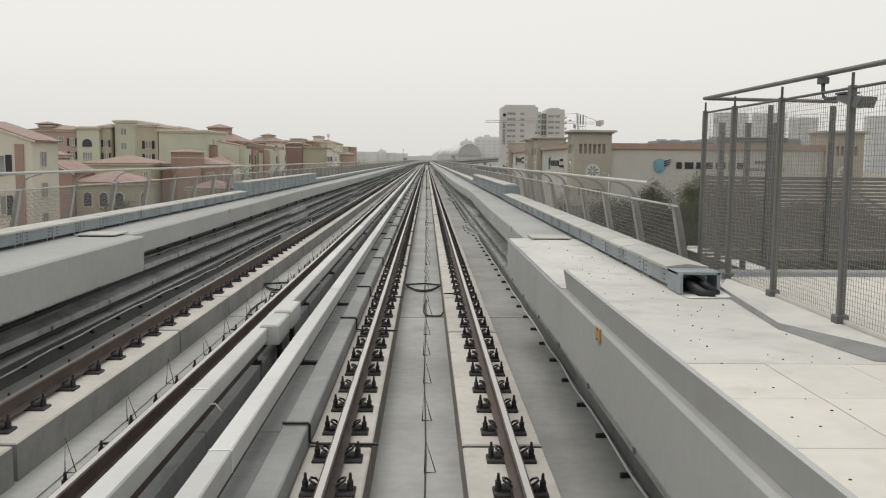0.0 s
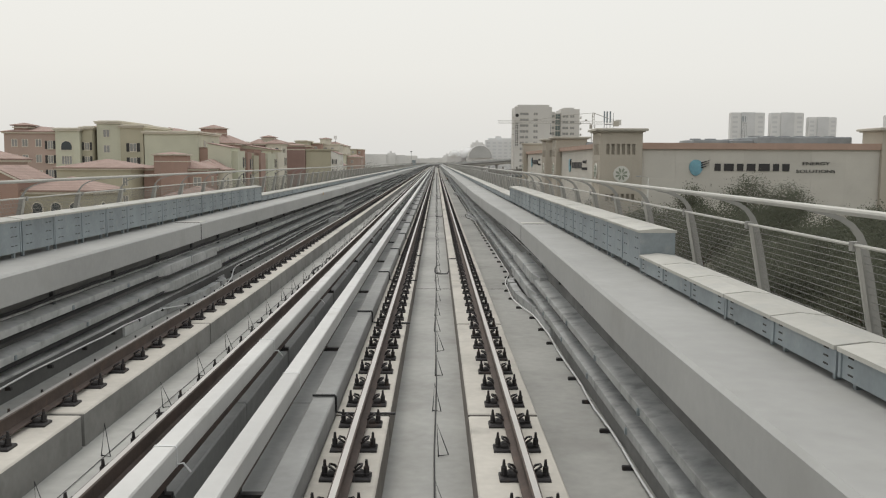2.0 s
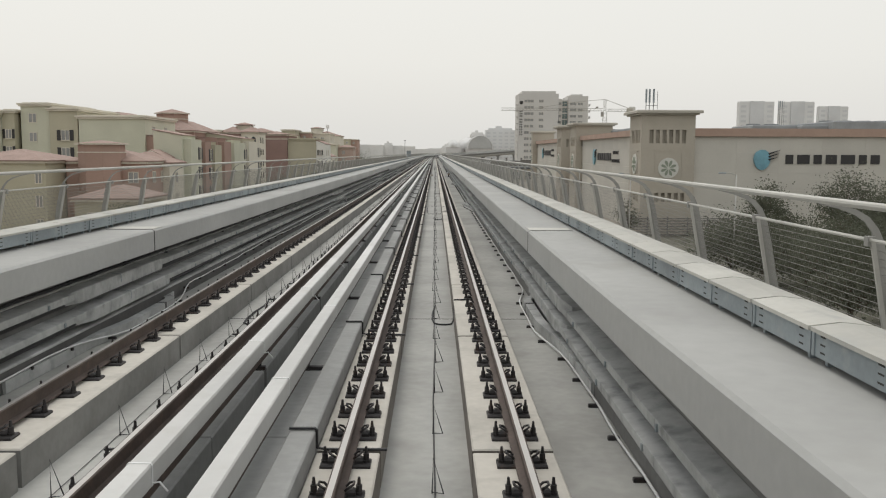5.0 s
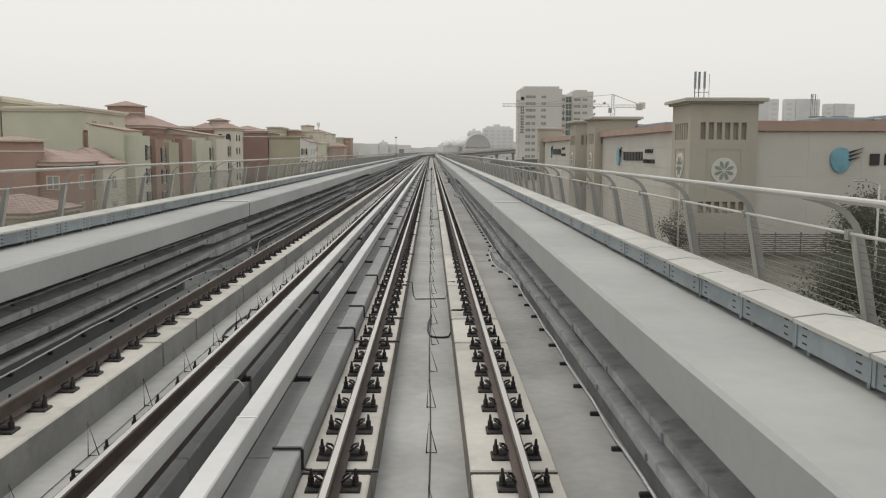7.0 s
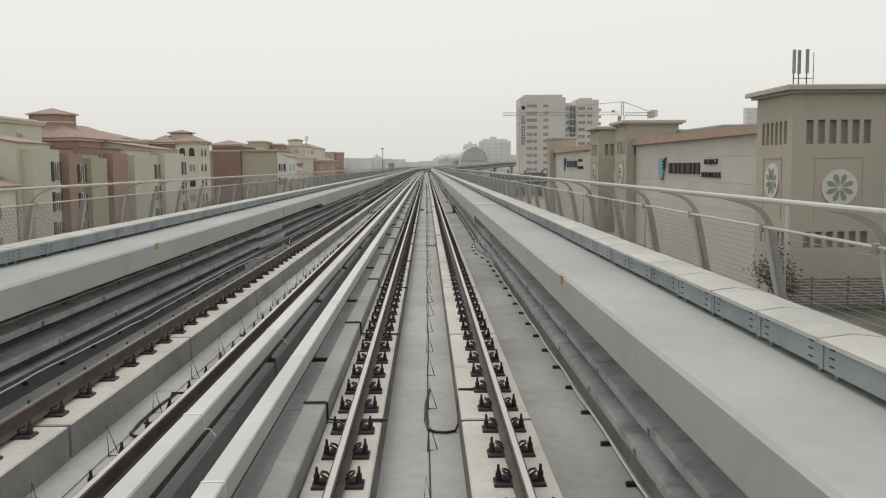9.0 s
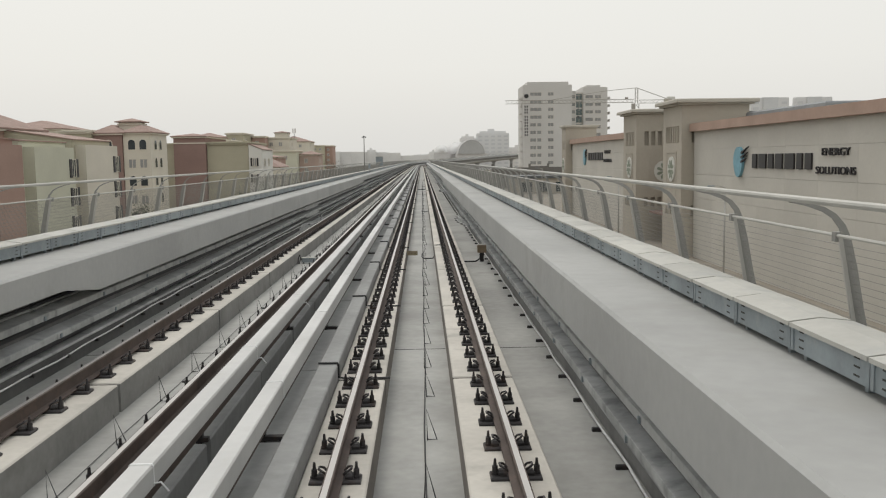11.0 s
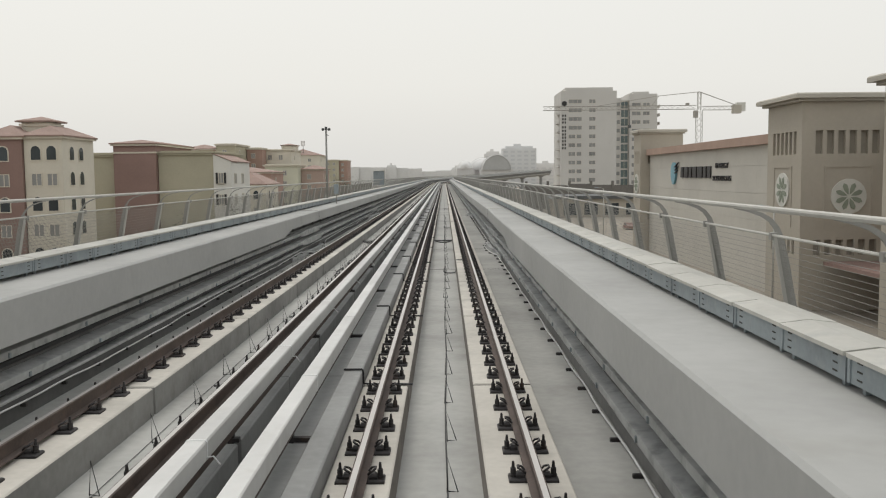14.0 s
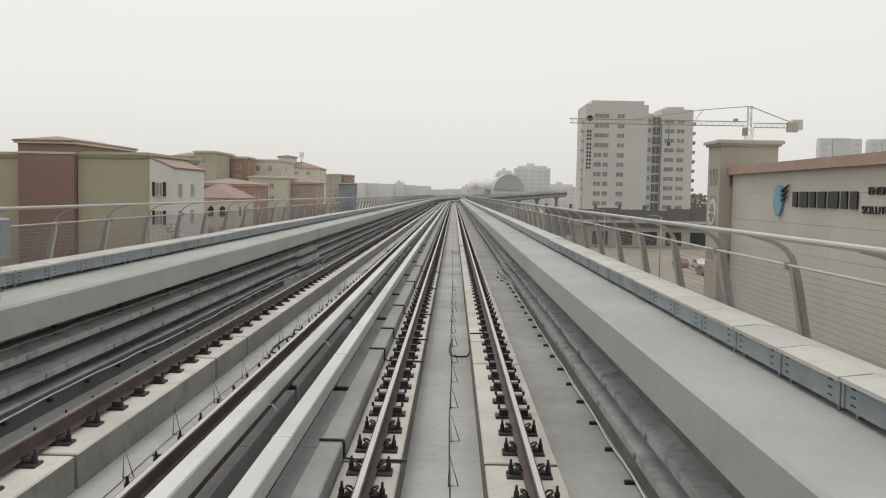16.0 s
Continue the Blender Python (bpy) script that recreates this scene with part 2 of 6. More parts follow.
# ---- mesh tools ----
class Shape:
    """Collects vertices and faces with a material slot each."""

    def __init__(self):
        self.v, self.f, self.m = [], [], []

    def add(self, verts, faces, slot=0):
        k = len(self.v)
        self.v.extend(verts)
        self.f.extend([tuple(i + k for i in q) for q in faces])
        self.m.extend([slot] * len(faces))
        return self

    def box(self, x0, x1, y0, y1, z0, z1, slot=0):
        return self.add([(x, y, z) for z in (z0, z1) for y in (y0, y1) for x in (x0, x1)],
                        [(0, 2, 3, 1), (4, 5, 7, 6), (0, 1, 5, 4), (2, 6, 7, 3), (0, 4, 6, 2), (1, 3, 7, 5)], slot)

    def bevel_box(self, x0, x1, y0, y1, z0, z1, c=0.02, slot=0):
        """A box whose upper edges are chamfered."""
        lo = [(x0, y0, z0), (x1, y0, z0), (x1, y1, z0), (x0, y1, z0)]
        md = [(a, b, z1 - c) for a, b, _ in lo]
        hi = [(x0 + c, y0 + c, z1), (x1 - c, y0 + c, z1), (x1 - c, y1 - c, z1), (x0 + c, y1 - c, z1)]
        fs = [(0, 3, 2, 1), (8, 9, 10, 11)]
        for k in range(4):
            j = (k + 1) % 4
            fs += [(k, j, 4 + j, 4 + k), (4 + k, 4 + j, 8 + j, 8 + k)]
        return self.add(lo + md + hi, fs, slot)

    def prism(self, outline, y0, y1, slot=0):
        """An outline of (x, z), counter-clockwise seen from -y, drawn out along y."""
        n = len(outline)
        vs = [(x, y0, z) for x, z in outline] + [(x, y1, z) for x, z in outline]
        fs = [(i, (i + 1) % n, n + (i + 1) % n, n + i) for i in range(n)]
        fs += [tuple(reversed(range(n))), tuple(range(n, 2 * n))]
        return self.add(vs, [tuple(reversed(q)) for q in fs], slot)

    def tube(self, points, r, sides=6, slot=0, cap=True, twist=0.0):
        """A round bar along a line of points; r is one radius or one for each point."""
        pts = [Vector(p) for p in points]
        rs = r if isinstance(r, (list, tuple)) else [r] * len(pts)
        rings = []
        for i, p in enumerate(pts):
            d = (pts[min(i + 1, len(pts) - 1)] - pts[max(i - 1, 0)]).normalized()
            a = d.cross(Vector((0, 0, 1)) if abs(d.z) < 0.9 else Vector((1, 0, 0))).normalized()
            b = a.cross(d)
            rings.append([tuple(p + rs[i] * (math.cos(twist + 2 * math.pi * k / sides) * a + math.sin(twist + 2 * math.pi * k / sides) * b)) for k in range(sides)])
        vs = [q for ring in rings for q in ring]
        fs = [(i * sides + k, i * sides + (k + 1) % sides, (i + 1) * sides + (k + 1) % sides, (i + 1) * sides + k)
              for i in range(len(pts) - 1) for k in range(sides)]
        if cap:
            fs += [tuple(reversed(range(sides))), tuple(range((len(pts) - 1) * sides, len(pts) * sides))]
        return self.add(vs, fs, slot)

    def mesh(self, name, mats, smooth=False):
        me = bpy.data.meshes.new(name)
        me.from_pydata(self.v, [], self.f)
        for m in mats:
            me.materials.append(m)
        me.polygons.foreach_set("material_index", self.m)
        if smooth:
            me.polygons.foreach_set("use_smooth", [True] * len(self.f))
        me.update()
        return me


def part(name, shape, mats, parent=None, label="", smooth=False, at=(0, 0, 0)):
    """Links a shape (or a mesh) as one object, under a thing if one is given."""
    me = shape if isinstance(shape, bpy.types.Mesh) else shape.mesh(name, mats if isinstance(mats, (list, tuple)) else [mats], smooth)
    ob = new(name, me)
    ob.parent = parent
    ob.location = at
    if label:
        ob["label"] = label
    return ob


def thing(name, label, category, at=(0, 0, 0), group="", kind="", turn=0.0):
    ob = new(name)
    ob.location = at
    ob.rotation_euler = (0, 0, turn)
    ob.empty_display_size = 0.1
    return tagged(ob, label, category, group, kind)


# ---- the line of the viaduct ----
BEND, RADIUS = 463.0, 755.0


def along(s, x, z):
    """The place at x metres beside the near track's middle and z above its railheads, s metres along the line."""
    a = max(0.0, s - BEND) / RADIUS
    px, py = (0.0, s) if s < BEND else (RADIUS * (1 - math.cos(a)), BEND + RADIUS * math.sin(a))
    return (px + x * math.cos(a), py - x * math.sin(a), z + 0.00005 * max(0.0, s - 505) ** 2)


START, END = -14.0, 790.0
STATIONS = [START] + [-10 + 20.0 * k for k in range(23)] + [440 + 10.0 * k for k in range(35)]


def stations(s0, s1):
    return [s0] + [s for s in STATIONS if s0 + 0.01 < s < s1 - 0.01] + [s1]


def sweep(shape, outline, s0=START, s1=END, slot=0, slots=None):
    """Draws an outline of (x, z) along the line, clockwise as one looks along it."""
    ss = stations(s0, s1)
    n = len(outline)
    vs = [along(s, x, z) for s in ss for x, z in outline]
    base = len(shape.v)
    shape.v.extend(vs)
    for i in range(len(ss) - 1):
        for k in range(n):
            j = (k + 1) % n
            shape.f.append((base + i * n + k, base + i * n + j, base + (i + 1) * n + j, base + (i + 1) * n + k))
            shape.m.append(slots[k] if slots else slot)
    shape.f.append(tuple(base + k for k in reversed(range(n))))
    shape.f.append(tuple(base + (len(ss) - 1) * n + k for k in range(n)))
    shape.m.extend([slot, slot])
    return shape


def rect(x0, x1, z0, z1):
    return [(x0, z0), (x0, z1), (x1, z1), (x1, z0)]


MIRROR = -1.68          # the viaduct's middle; the far track is the mirror image of the near one


def flip(outline):
    return [(2 * MIRROR - x, z) for x, z in reversed(outline)]


DECKZ, PLZ, TOPZ = -0.58, -0.22, 1.06

# ---- ground ----
g = Shape()
g.add([(-2500, -1500, -9), (2500, -1500, -9), (2500, 4500, -9), (-2500, 4500, -9)], [(0, 1, 2, 3)])
tagged(part("ground", g, SAND), "dusty sand-coloured ground round the viaduct", "ground", kind="structure")
for nm, x0, x1 in (("road", 9, 20), ("road", -26, -13)):
    tagged(part(nm, Shape().box(x0, x1, -200, 900, -9.1, -8.96), ASPH), "grey asphalt road beside the viaduct", "road", kind="structure")

# ---- viaduct ----
TALL = (149.0, 211.0)   # the long span, whose edge beams are deeper
JOINTS = [37.2, 66.2, 100.1, 136.4, 149.0, 211.0, 218.8, 250.0, 281.0, 312.0, 343.0, 374.0, 405.0, 436.0, END]
v = Shape()
sweep(v, [(-5.75, DECKZ - 0.55), (-5.75, DECKZ), (2.39, DECKZ), (2.39, DECKZ - 0.55), (0.9, DECKZ - 1.5), (-4.26, DECKZ - 1.5)])
tagged(part("viaduct_deck", v, DECK), "grey concrete deck of a railway viaduct", "viaduct", kind="structure")
EDGES = (((14.0, 1.70), (26.0, 1.765), (34.0, 1.86), (38.0, 1.90), (42.0, 1.87), (49.0, 1.765), (58.0, 1.68), (66.0, 1.665), (205.0, 1.665), (211.0, 1.685), (218.0, 1.745), (226.0, 1.73), (240.0, 1.665), (900.0, 1.665)),
         ((14.0, 1.70), (26.0, 1.77), (38.0, 1.88), (49.0, 1.76), (66.0, 1.62), (90.0, 1.55), (115.0, 1.53), (140.0, 1.62), (161.0, 1.70), (205.0, 1.69), (218.0, 1.72), (240.0, 1.66), (900.0, 1.66)))


def edge_at(s, side):
    """How far the beam's inner edge stands from the near track's middle, s metres along."""
    return float(np.interp(s, [a for a, _ in EDGES[side]], [b for _, b in EDGES[side]]))


def beam_length(side, s0, s1, zb):
    """One length of edge beam with its walkway on top."""
    ss = sorted(set(stations(s0, s1) + [a for a, _ in EDGES[side] if s0 + 0.1 < a < s1 - 0.1]))
    fl = Shape()
    n = 7
    for s in ss:
        e = edge_at(s, side)
        o = [(e, zb), (e, TOPZ - 0.03), (e + 0.03, TOPZ), (3.34, TOPZ), (3.34, 0.7), (2.3, 0.7), (2.1, zb + 0.003)]
        fl.v.extend([along(s, 2 * MIRROR - x if side else x, z) for x, z in o])
    for i in range(len(ss) - 1):
        for k in range(n):
            j = (k + 1) % n
            q = (i * n + k, i * n + j, (i + 1) * n + j, (i + 1) * n + k)
            fl.f.append(tuple(reversed(q)) if side else q)
            fl.m.append(1 if k == 2 else 0)
    a, b = tuple(range(n)), tuple(range((len(ss) - 1) * n, len(ss) * n))
    fl.f.extend([a, b[::-1]] if side else [a[::-1], b])
    fl.m.extend([0, 0])
    return fl


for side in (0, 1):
    # web under the overhang, its shade put into the concrete colour
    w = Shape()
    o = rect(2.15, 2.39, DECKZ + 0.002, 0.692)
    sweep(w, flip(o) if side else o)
    tagged(part("viaduct_web", w, WEBC), "concrete web of the viaduct girder, coloured dark for shade", "viaduct", kind="structure")
    root = thing("walkway_beam", "pale concrete edge beam with a walkway on top", "viaduct", kind="structure")
    s0 = 14.88
    for s1 in JOINTS:
        if not side and s1 == 149.0:
            continue
        if not side and s1 == 211.0:
            s1 = 206.5
        zb = 0.5 if (TALL[0] if side else 136.4) - 1 < s0 and s1 < TALL[1] + 1 else 0.68
        fl = beam_length(side, s0 + (0 if 148 < s0 < 212 else 0.016), s1 - (0 if 148 < s1 < 212 else 0.016), zb)
        part("beam_length", fl, [BEAM, WALK], root)
        if s1 < 300 and not 148 < s1 < 212:
            jt = Shape()
            ed = edge_at(s1, side)
            for o in (rect(ed - 0.004, ed + 0.004, zb, TOPZ - 0.02), rect(ed + 0.04, 2.46, TOPZ - 0.01, TOPZ + 0.003)):
                sweep(jt, flip(o) if side else o, s1 - 0.022, s1 + 0.016)
            part("joint_filler", jt, JOINT, root)
        # joint cover lip on the walkway
        if s1 < 300 and not 148 < s1 < 212:
            lip = Shape()
            o = rect(edge_at(s1, side) + 0.03, 2.44, TOPZ + 0.001, TOPZ + 0.012)
            sweep(lip, flip(o) if side else o, s1 + 0.02, s1 + 0.5)
            part("joint_plate", lip, LID, root)
        s0 = s1
    # sloping ends of the deeper span
    for a, b in (((149.0, 147.6), (211.0, 212.4)) if side else ((206.5, 207.9),)):
        w = Shape()
        e = edge_at(b, side) + 0.004
        x0, x1 = (2 * MIRROR - e, 2 * MIRROR - 2.1) if side else (e, 2.1)
        w.add([(x0, a, 0.5), (x1, a, 0.5), (x0, a, 0.69), (x1, a, 0.69), (x0, b, 0.684), (x1, b, 0.684), (x0, b, 0.69), (x1, b, 0.69)],
              [(0, 1, 3, 2), (0, 2, 6, 4), (1, 5, 7, 3), (0, 4, 5, 1), (2, 3, 7, 6), (4, 6, 7, 5)])
        part("haunch", w, BEAM, root)
    e = Shape()
    o = [(1.385, 0.5), (1.385, TOPZ - 0.025), (1.41, TOPZ), (3.34, TOPZ), (3.34, 0.5)]
    slots = [0, 0, 1, 0, 0]
    sweep(e, flip(o) if side else o, START, 14.85, slots=list(reversed(slots[:-1])) + [0] if side else slots)
    tagged(part("walkway_end", e, [BEAM, WALK]), "thick concrete walkway end beside the station", "viaduct", kind="structure")
    # upstand on the end, and the loose steel plate over the step
    u = Shape()
    o = [(1.455, TOPZ + 0.002), (1.42, TOPZ + 0.2), (1.45, TOPZ + 0.205), (1.66, TOPZ + 0.03), (1.66, TOPZ + 0.002)]
    sweep(u, flip(o) if side else o, START, 9.0, slots=[0] * 5 if side else [0, 0, 1, 1, 0])
    tagged(part("walkway_upstand", u, [BEAM, SCREED]), "low tapered concrete upstand on the walkway end", "upstand", kind="structure")
    p = Shape()
    o = rect(1.76, 2.42, TOPZ + 0.025, TOPZ + 0.04)
    sweep(p, flip(o) if side else o, 14.55, 15.25)
    o = rect(1.8, 2.38, TOPZ + 0.001, TOPZ + 0.025)
    sweep(p, flip(o) if side else o, 14.6, 14.8, 1)
    tagged(part("step_plate", p, [LID, DARKPOST]), "dusty pale plate laid over the walkway step", "plate")

for s in [6, 42, 77, 113, 161.6, 208, 250, 291, 332, 372, 413, 454, 495, 536, 577, 618, 658, 699, 740, 781]:
    x, y, z = along(s, MIRROR, 0)
    p = Shape()
    p.tube([(x, y, -9.0), (x, y, z - 3.2), (x, y, z - 2.06)], [1.0, 1.0, 2.2], 16)
    tagged(part("pier", p, CONC), "round concrete pier with a flared head", "pier", group="viaduct piers", kind="structure")

# ---- track ----
RAILS = [("near track", 0.0), ("far track", 2 * MIRROR)]
ANCHORS = [START + 0.3, 13.2, 16.5, 21.4, 42.4, 53.2, 88.25, 90.0, 93.5, 109.4, 114.6, 119.3, 172.5, 177.7, 205.0, 209.8, 215.5, 231.0, 233.1, 236.4, 310.0]
SEGMENTS = []
for a, b in zip(ANCHORS, ANCHORS[1:]):
    n = max(1, round((b - a) / 5.3))
    SEGMENTS += [(a + (b - a) * k / n, a + (b - a) * (k + 1) / n) for k in range(n)]
FARSEG = [(310.0 + 5.3 * k, 315.3 + 5.3 * k) for k in range(89)]
made_blocks = {}


def cut(pieces, halves):
    """Each length as it is, or in two with a gap of 0.13 m between."""
    if not halves:
        return pieces
    out = []
    for a, b in pieces:
        m = (a + b) / 2
        out += [(a, m - 0.065), (m + 0.065, b)] if b - a > 3 else [(a, b)]
    return out


def strip(name, label, cat, x0, x1, z1, group, mat, gap=0.03, halves=False, side_tone=0):
    """A concrete strip in lengths, those nearest as pieces of their own and the rest joined."""
    root = thing(name, label, cat, group=group, kind="structure")
    for a, b in cut(SEGMENTS, halves):
        key = (round(x1 - x0, 3), round(z1, 3), round(b - a, 2), mat.name, side_tone)
        if key not in made_blocks:
            sh = Shape().bevel_box(0, x1 - x0, gap, b - a - gap, DECKZ, z1, 0.014)
            # the face towards the middle of the track, and the ends, are brown with dirt on the near track, darker grey
            # on the far one
            if side_tone:
                for q in (2, 6, 4 if side_tone > 0 else 8):
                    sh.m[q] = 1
            made_blocks[key] = sh.mesh("plinth_block", [mat, SIDE if abs(side_tone) == 1 else SIDEG])
        part("block", made_blocks[key], mat, root, at=(x0, a, 0))
    far = Shape()
    for a, b in cut(FARSEG, halves):
        sweep(far, rect(x0, x1, DECKZ, z1), a + gap, b - gap)
    part("far_blocks", far, mat, root)["kind"] = "stuff"
    return root


for tname, cx in RAILS:
    sgn = 1 if cx == 0 else -1
    for a, b in ((0.345, 1.075), (-1.05, -0.48)):
        a, b = sorted((sgn * a, sgn * b))
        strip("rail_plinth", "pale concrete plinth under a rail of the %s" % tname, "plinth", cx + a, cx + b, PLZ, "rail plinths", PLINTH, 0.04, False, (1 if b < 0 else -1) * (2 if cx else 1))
    # upstand kerb with a lower bench behind it, the bench slotted for the conductor rail's feet
    off = 0.13 if cx else 0.0      # the far bench stands nearer to its track
    a, b = sorted((cx - sgn * 1.055, cx - sgn * (1.29 - off)))
    strip("upstand_kerb", "low grey concrete upstand beside the %s" % tname, "kerb", a, b, -0.03, "upstand kerbs", BENCH, 0.012)
    a, b = sorted((cx - sgn * (1.292 - off), cx - sgn * (1.56 - off * 1.4)))
    strip("conductor_bench", "concrete bench under the conductor rail of the %s" % tname, "bench", a, b, -0.095, "conductor benches", BENCH, 0.01, True)


def fastening_mesh():
    """Base plate with shoulders, spring clips and two tall bolts, centred under the rail."""
    f = Shape()
    f.bevel_box(-0.215, 0.215, -0.095, 0.095, PLZ - 0.001, PLZ + 0.03, 0.012)
    for q in (-1, 1):
        f.bevel_box(q * 0.115 - 0.035, q * 0.115 + 0.035, -0.05, 0.05, PLZ + 0.028, PLZ + 0.075, 0.02)
        # spring clip: a bowed bar
        f.tube([(q * 0.07, -0.045, PLZ + 0.07), (q * 0.10, -0.055, PLZ + 0.10), (q * 0.135, -0.03, PLZ + 0.115), (q * 0.135, 0.03, PLZ + 0.115),
                (q * 0.10, 0.055, PLZ + 0.10), (q * 0.07, 0.045, PLZ + 0.07)], 0.011, 5)
        # bolt with nut and washer
        f.tube([(q * 0.175, 0, PLZ + 0.03), (q * 0.175, 0, PLZ + 0.05)], 0.034, 8)
        f.tube([(q * 0.175, 0, PLZ + 0.05), (q * 0.175, 0, PLZ + 0.105)], 0.027, 6)
        f.tube([(q * 0.175, 0, PLZ + 0.105), (q * 0.175, 0, PLZ + 0.165)], [0.017, 0.011], 6)
    return f


FAST = fastening_mesh()
FASTM = FAST.mesh("rail_fastening", [IRON])
SLIM = Shape().box(-0.215, 0.215, -0.095, 0.095, PLZ - 0.001, PLZ + 0.03)
for q in (-1, 1):
    SLIM.box(q * 0.12 - 0.05, q * 0.12 + 0.05, -0.05, 0.05, PLZ + 0.028, PLZ + 0.1).box(q * 0.175 - 0.015, q * 0.175 + 0.015, -0.015, 0.015, PLZ + 0.1, PLZ + 0.15)
SPOTS = [a + (b - a) * (k + 0.5) / max(1, round((b - a) / 0.757)) for a, b in SEGMENTS + FARSEG for k in range(max(1, round((b - a) / 0.757)))]
for tname, cx in RAILS:
    for dx in (-0.7525, 0.7525):
        x = cx + dx
        rail = thing("rail", "rust-brown steel rail with a polished head, %s" % tname, "rail", group="rails")
        r = Shape()
        o = [(x - 0.07, -0.178), (x - 0.07, -0.163), (x - 0.012, -0.145), (x - 0.01, -0.045), (x - 0.036, -0.032), (x - 0.036, -0.007), (x - 0.024, 0.0),
             (x + 0.024, 0.0), (x + 0.036, -0.007), (x + 0.036, -0.032), (x + 0.01, -0.045), (x + 0.012, -0.145), (x + 0.07, -0.163), (x + 0.07, -0.178)]
        slots = [0] * 14
        slots[6] = 1
        sweep(r, o, slots=slots)
        part("rail_bar", r, [RUST, STEEL], rail)
        rest = Shape()
        near = [s for s in SPOTS if 2.5 < s < 228]
        for s in near[:298]:
            part("fastening", FASTM, IRON, rail, at=(x, s, 0))
        for s in SPOTS:
            if s <= 2.5 or s > near[297] + 0.1:
                if s > 480:
                    continue
                c = along(s, x, 0)
                k = len(rest.v)
                rest.v.extend([(p[0] + c[0], p[1] + c[1], p[2] + c[2]) for p in SLIM.v])
                rest.f.extend([tuple(i + k for i in q) for q in SLIM.f])
                rest.m.extend(SLIM.m)
        part("far_fastenings", rest, IRON, rail)["kind"] = "stuff"

# dark sheet added over the deck to imitate the shade between the covers
ch = Shape()
sweep(ch, rect(MIRROR - 0.297, MIRROR + 0.118, DECKZ + 0.002, DECKZ + 0.008))
tagged(part("drain_channel", ch, WEBC), "dark strip added between the conductor benches to stand for shade", "channel", kind="structure")

# ---- conductor rails with their white covers ----
AWAY = 0.19             # the far conductor rail stands that much nearer to its track


def away(outline):
    return [(x - AWAY, z) for x, z in flip(outline)]


COVER = [(-1.572, 0.10), (-1.572, 0.245), (-1.562, 0.262), (-1.413, 0.264), (-1.402, 0.252), (-1.402, 0.095), (-1.414, 0.095), (-1.416, 0.24), (-1.424, 0.25), (-1.552, 0.248), (-1.56, 0.236), (-1.56, 0.10)]
for side in (0, 1):
    root = thing("conductor_rail", "conductor rail under a white plastic cover board", "conductor rail", group="conductor rails")
    bar = Shape()
    o = [(-1.525, -0.02), (-1.53, 0.15), (-1.445, 0.15), (-1.455, -0.02)]
    sweep(bar, away(o) if side else o)
    part("contact_bar", bar, RUST, root)
    s = START + (1.7 if side else 0)
    n = 4.05
    while s < 330:
        cov = Shape()
        sweep(cov, away(COVER) if side else COVER, s + 0.006, s + n - 0.006)
        part("cover_board", cov, GRP, root)
        if s < 260:
            strap = Shape()
            o = [(x + (-0.005 if x < -1.48 else 0.005), z + (0.005 if z > 0.2 else 0)) for x, z in COVER[:6]] + [(-1.4025, 0.095), (-1.4035, 0.2525), (-1.4135, 0.2655), (-1.5625, 0.2635), (-1.5735, 0.2455), (-1.5735, 0.10)]
            sweep(strap, away(o) if side else o, s + n - 0.012, s + n + 0.012)
            part("cover_strap", strap, PALEWIRE, root)
            tie = Shape()
            x0, x1 = (2 * MIRROR + 1.57 - AWAY, 2 * MIRROR + 1.68 - AWAY) if side else (-1.57, -1.68)
            tie.tube([(x0, s + n, 0.12), ((x0 + x1) / 2, s + n, 0.13), (x1, s + n, 0.06)], 0.008, 5)
            part("tie_rod", tie, PALEWIRE, root)
        s += n
    cov = Shape()
    o = [COVER[k] for k in (0, 1, 2, 3, 4, 5, 8, 10)]
    sweep(cov, away(o) if side else o, s, END)
    part("far_cover", cov, GRP, root)
    # feet in the gaps of the upstand: a plate on the deck, a stem and a saddle under the cover
    br = Shape()
    br.bevel_box(-0.15, 0.15, -0.05, 0.05, DECKZ, DECKZ + 0.03, 0.01)
    br.box(-0.09, -0.03, -0.03, 0.03, DECKZ + 0.03, 0.04)
    br.box(-0.14, 0.3, -0.035, 0.035, -0.1, -0.06)
    bm = br.mesh("conductor_foot", [IRON])
    for a, b in SEGMENTS:
        if b - a > 3 and a < 262:
            q = part("foot", bm, IRON, root, at=(2 * MIRROR + 1.43 - AWAY if side else -1.43, (a + b) / 2, 0))
            if side:
                q.rotation_euler = (0, 0, math.pi)
    # junction boxes and tie rods in the trough between the covers
for s, sgn in ((2.2, 1), (9.0, 1), (10.1, 1), (33.5, 1), (61, 1), (96, 1), (127.5, 1), (160, 1), (199, 1), (228, 1)):
    jb = thing("cable_box", "grey cable box between the conductor rails", "box", at=(MIRROR, s, 0), group="cable boxes")
    part("case", Shape().bevel_box(-0.11, 0.11, -0.2, 0.2, DECKZ, -0.12, 0.02), GALV, jb)
    part("lid", Shape().bevel_box(-0.125, 0.125, -0.215, 0.215, -0.12, -0.095, 0.012), LID, jb)
    part("conduit", Shape().tube([(0, 0.2, -0.3), (0.02, 0.5, -0.45), (0, 1.0, DECKZ + 0.025)], 0.022, 6), RUBBER, jb, smooth=True)
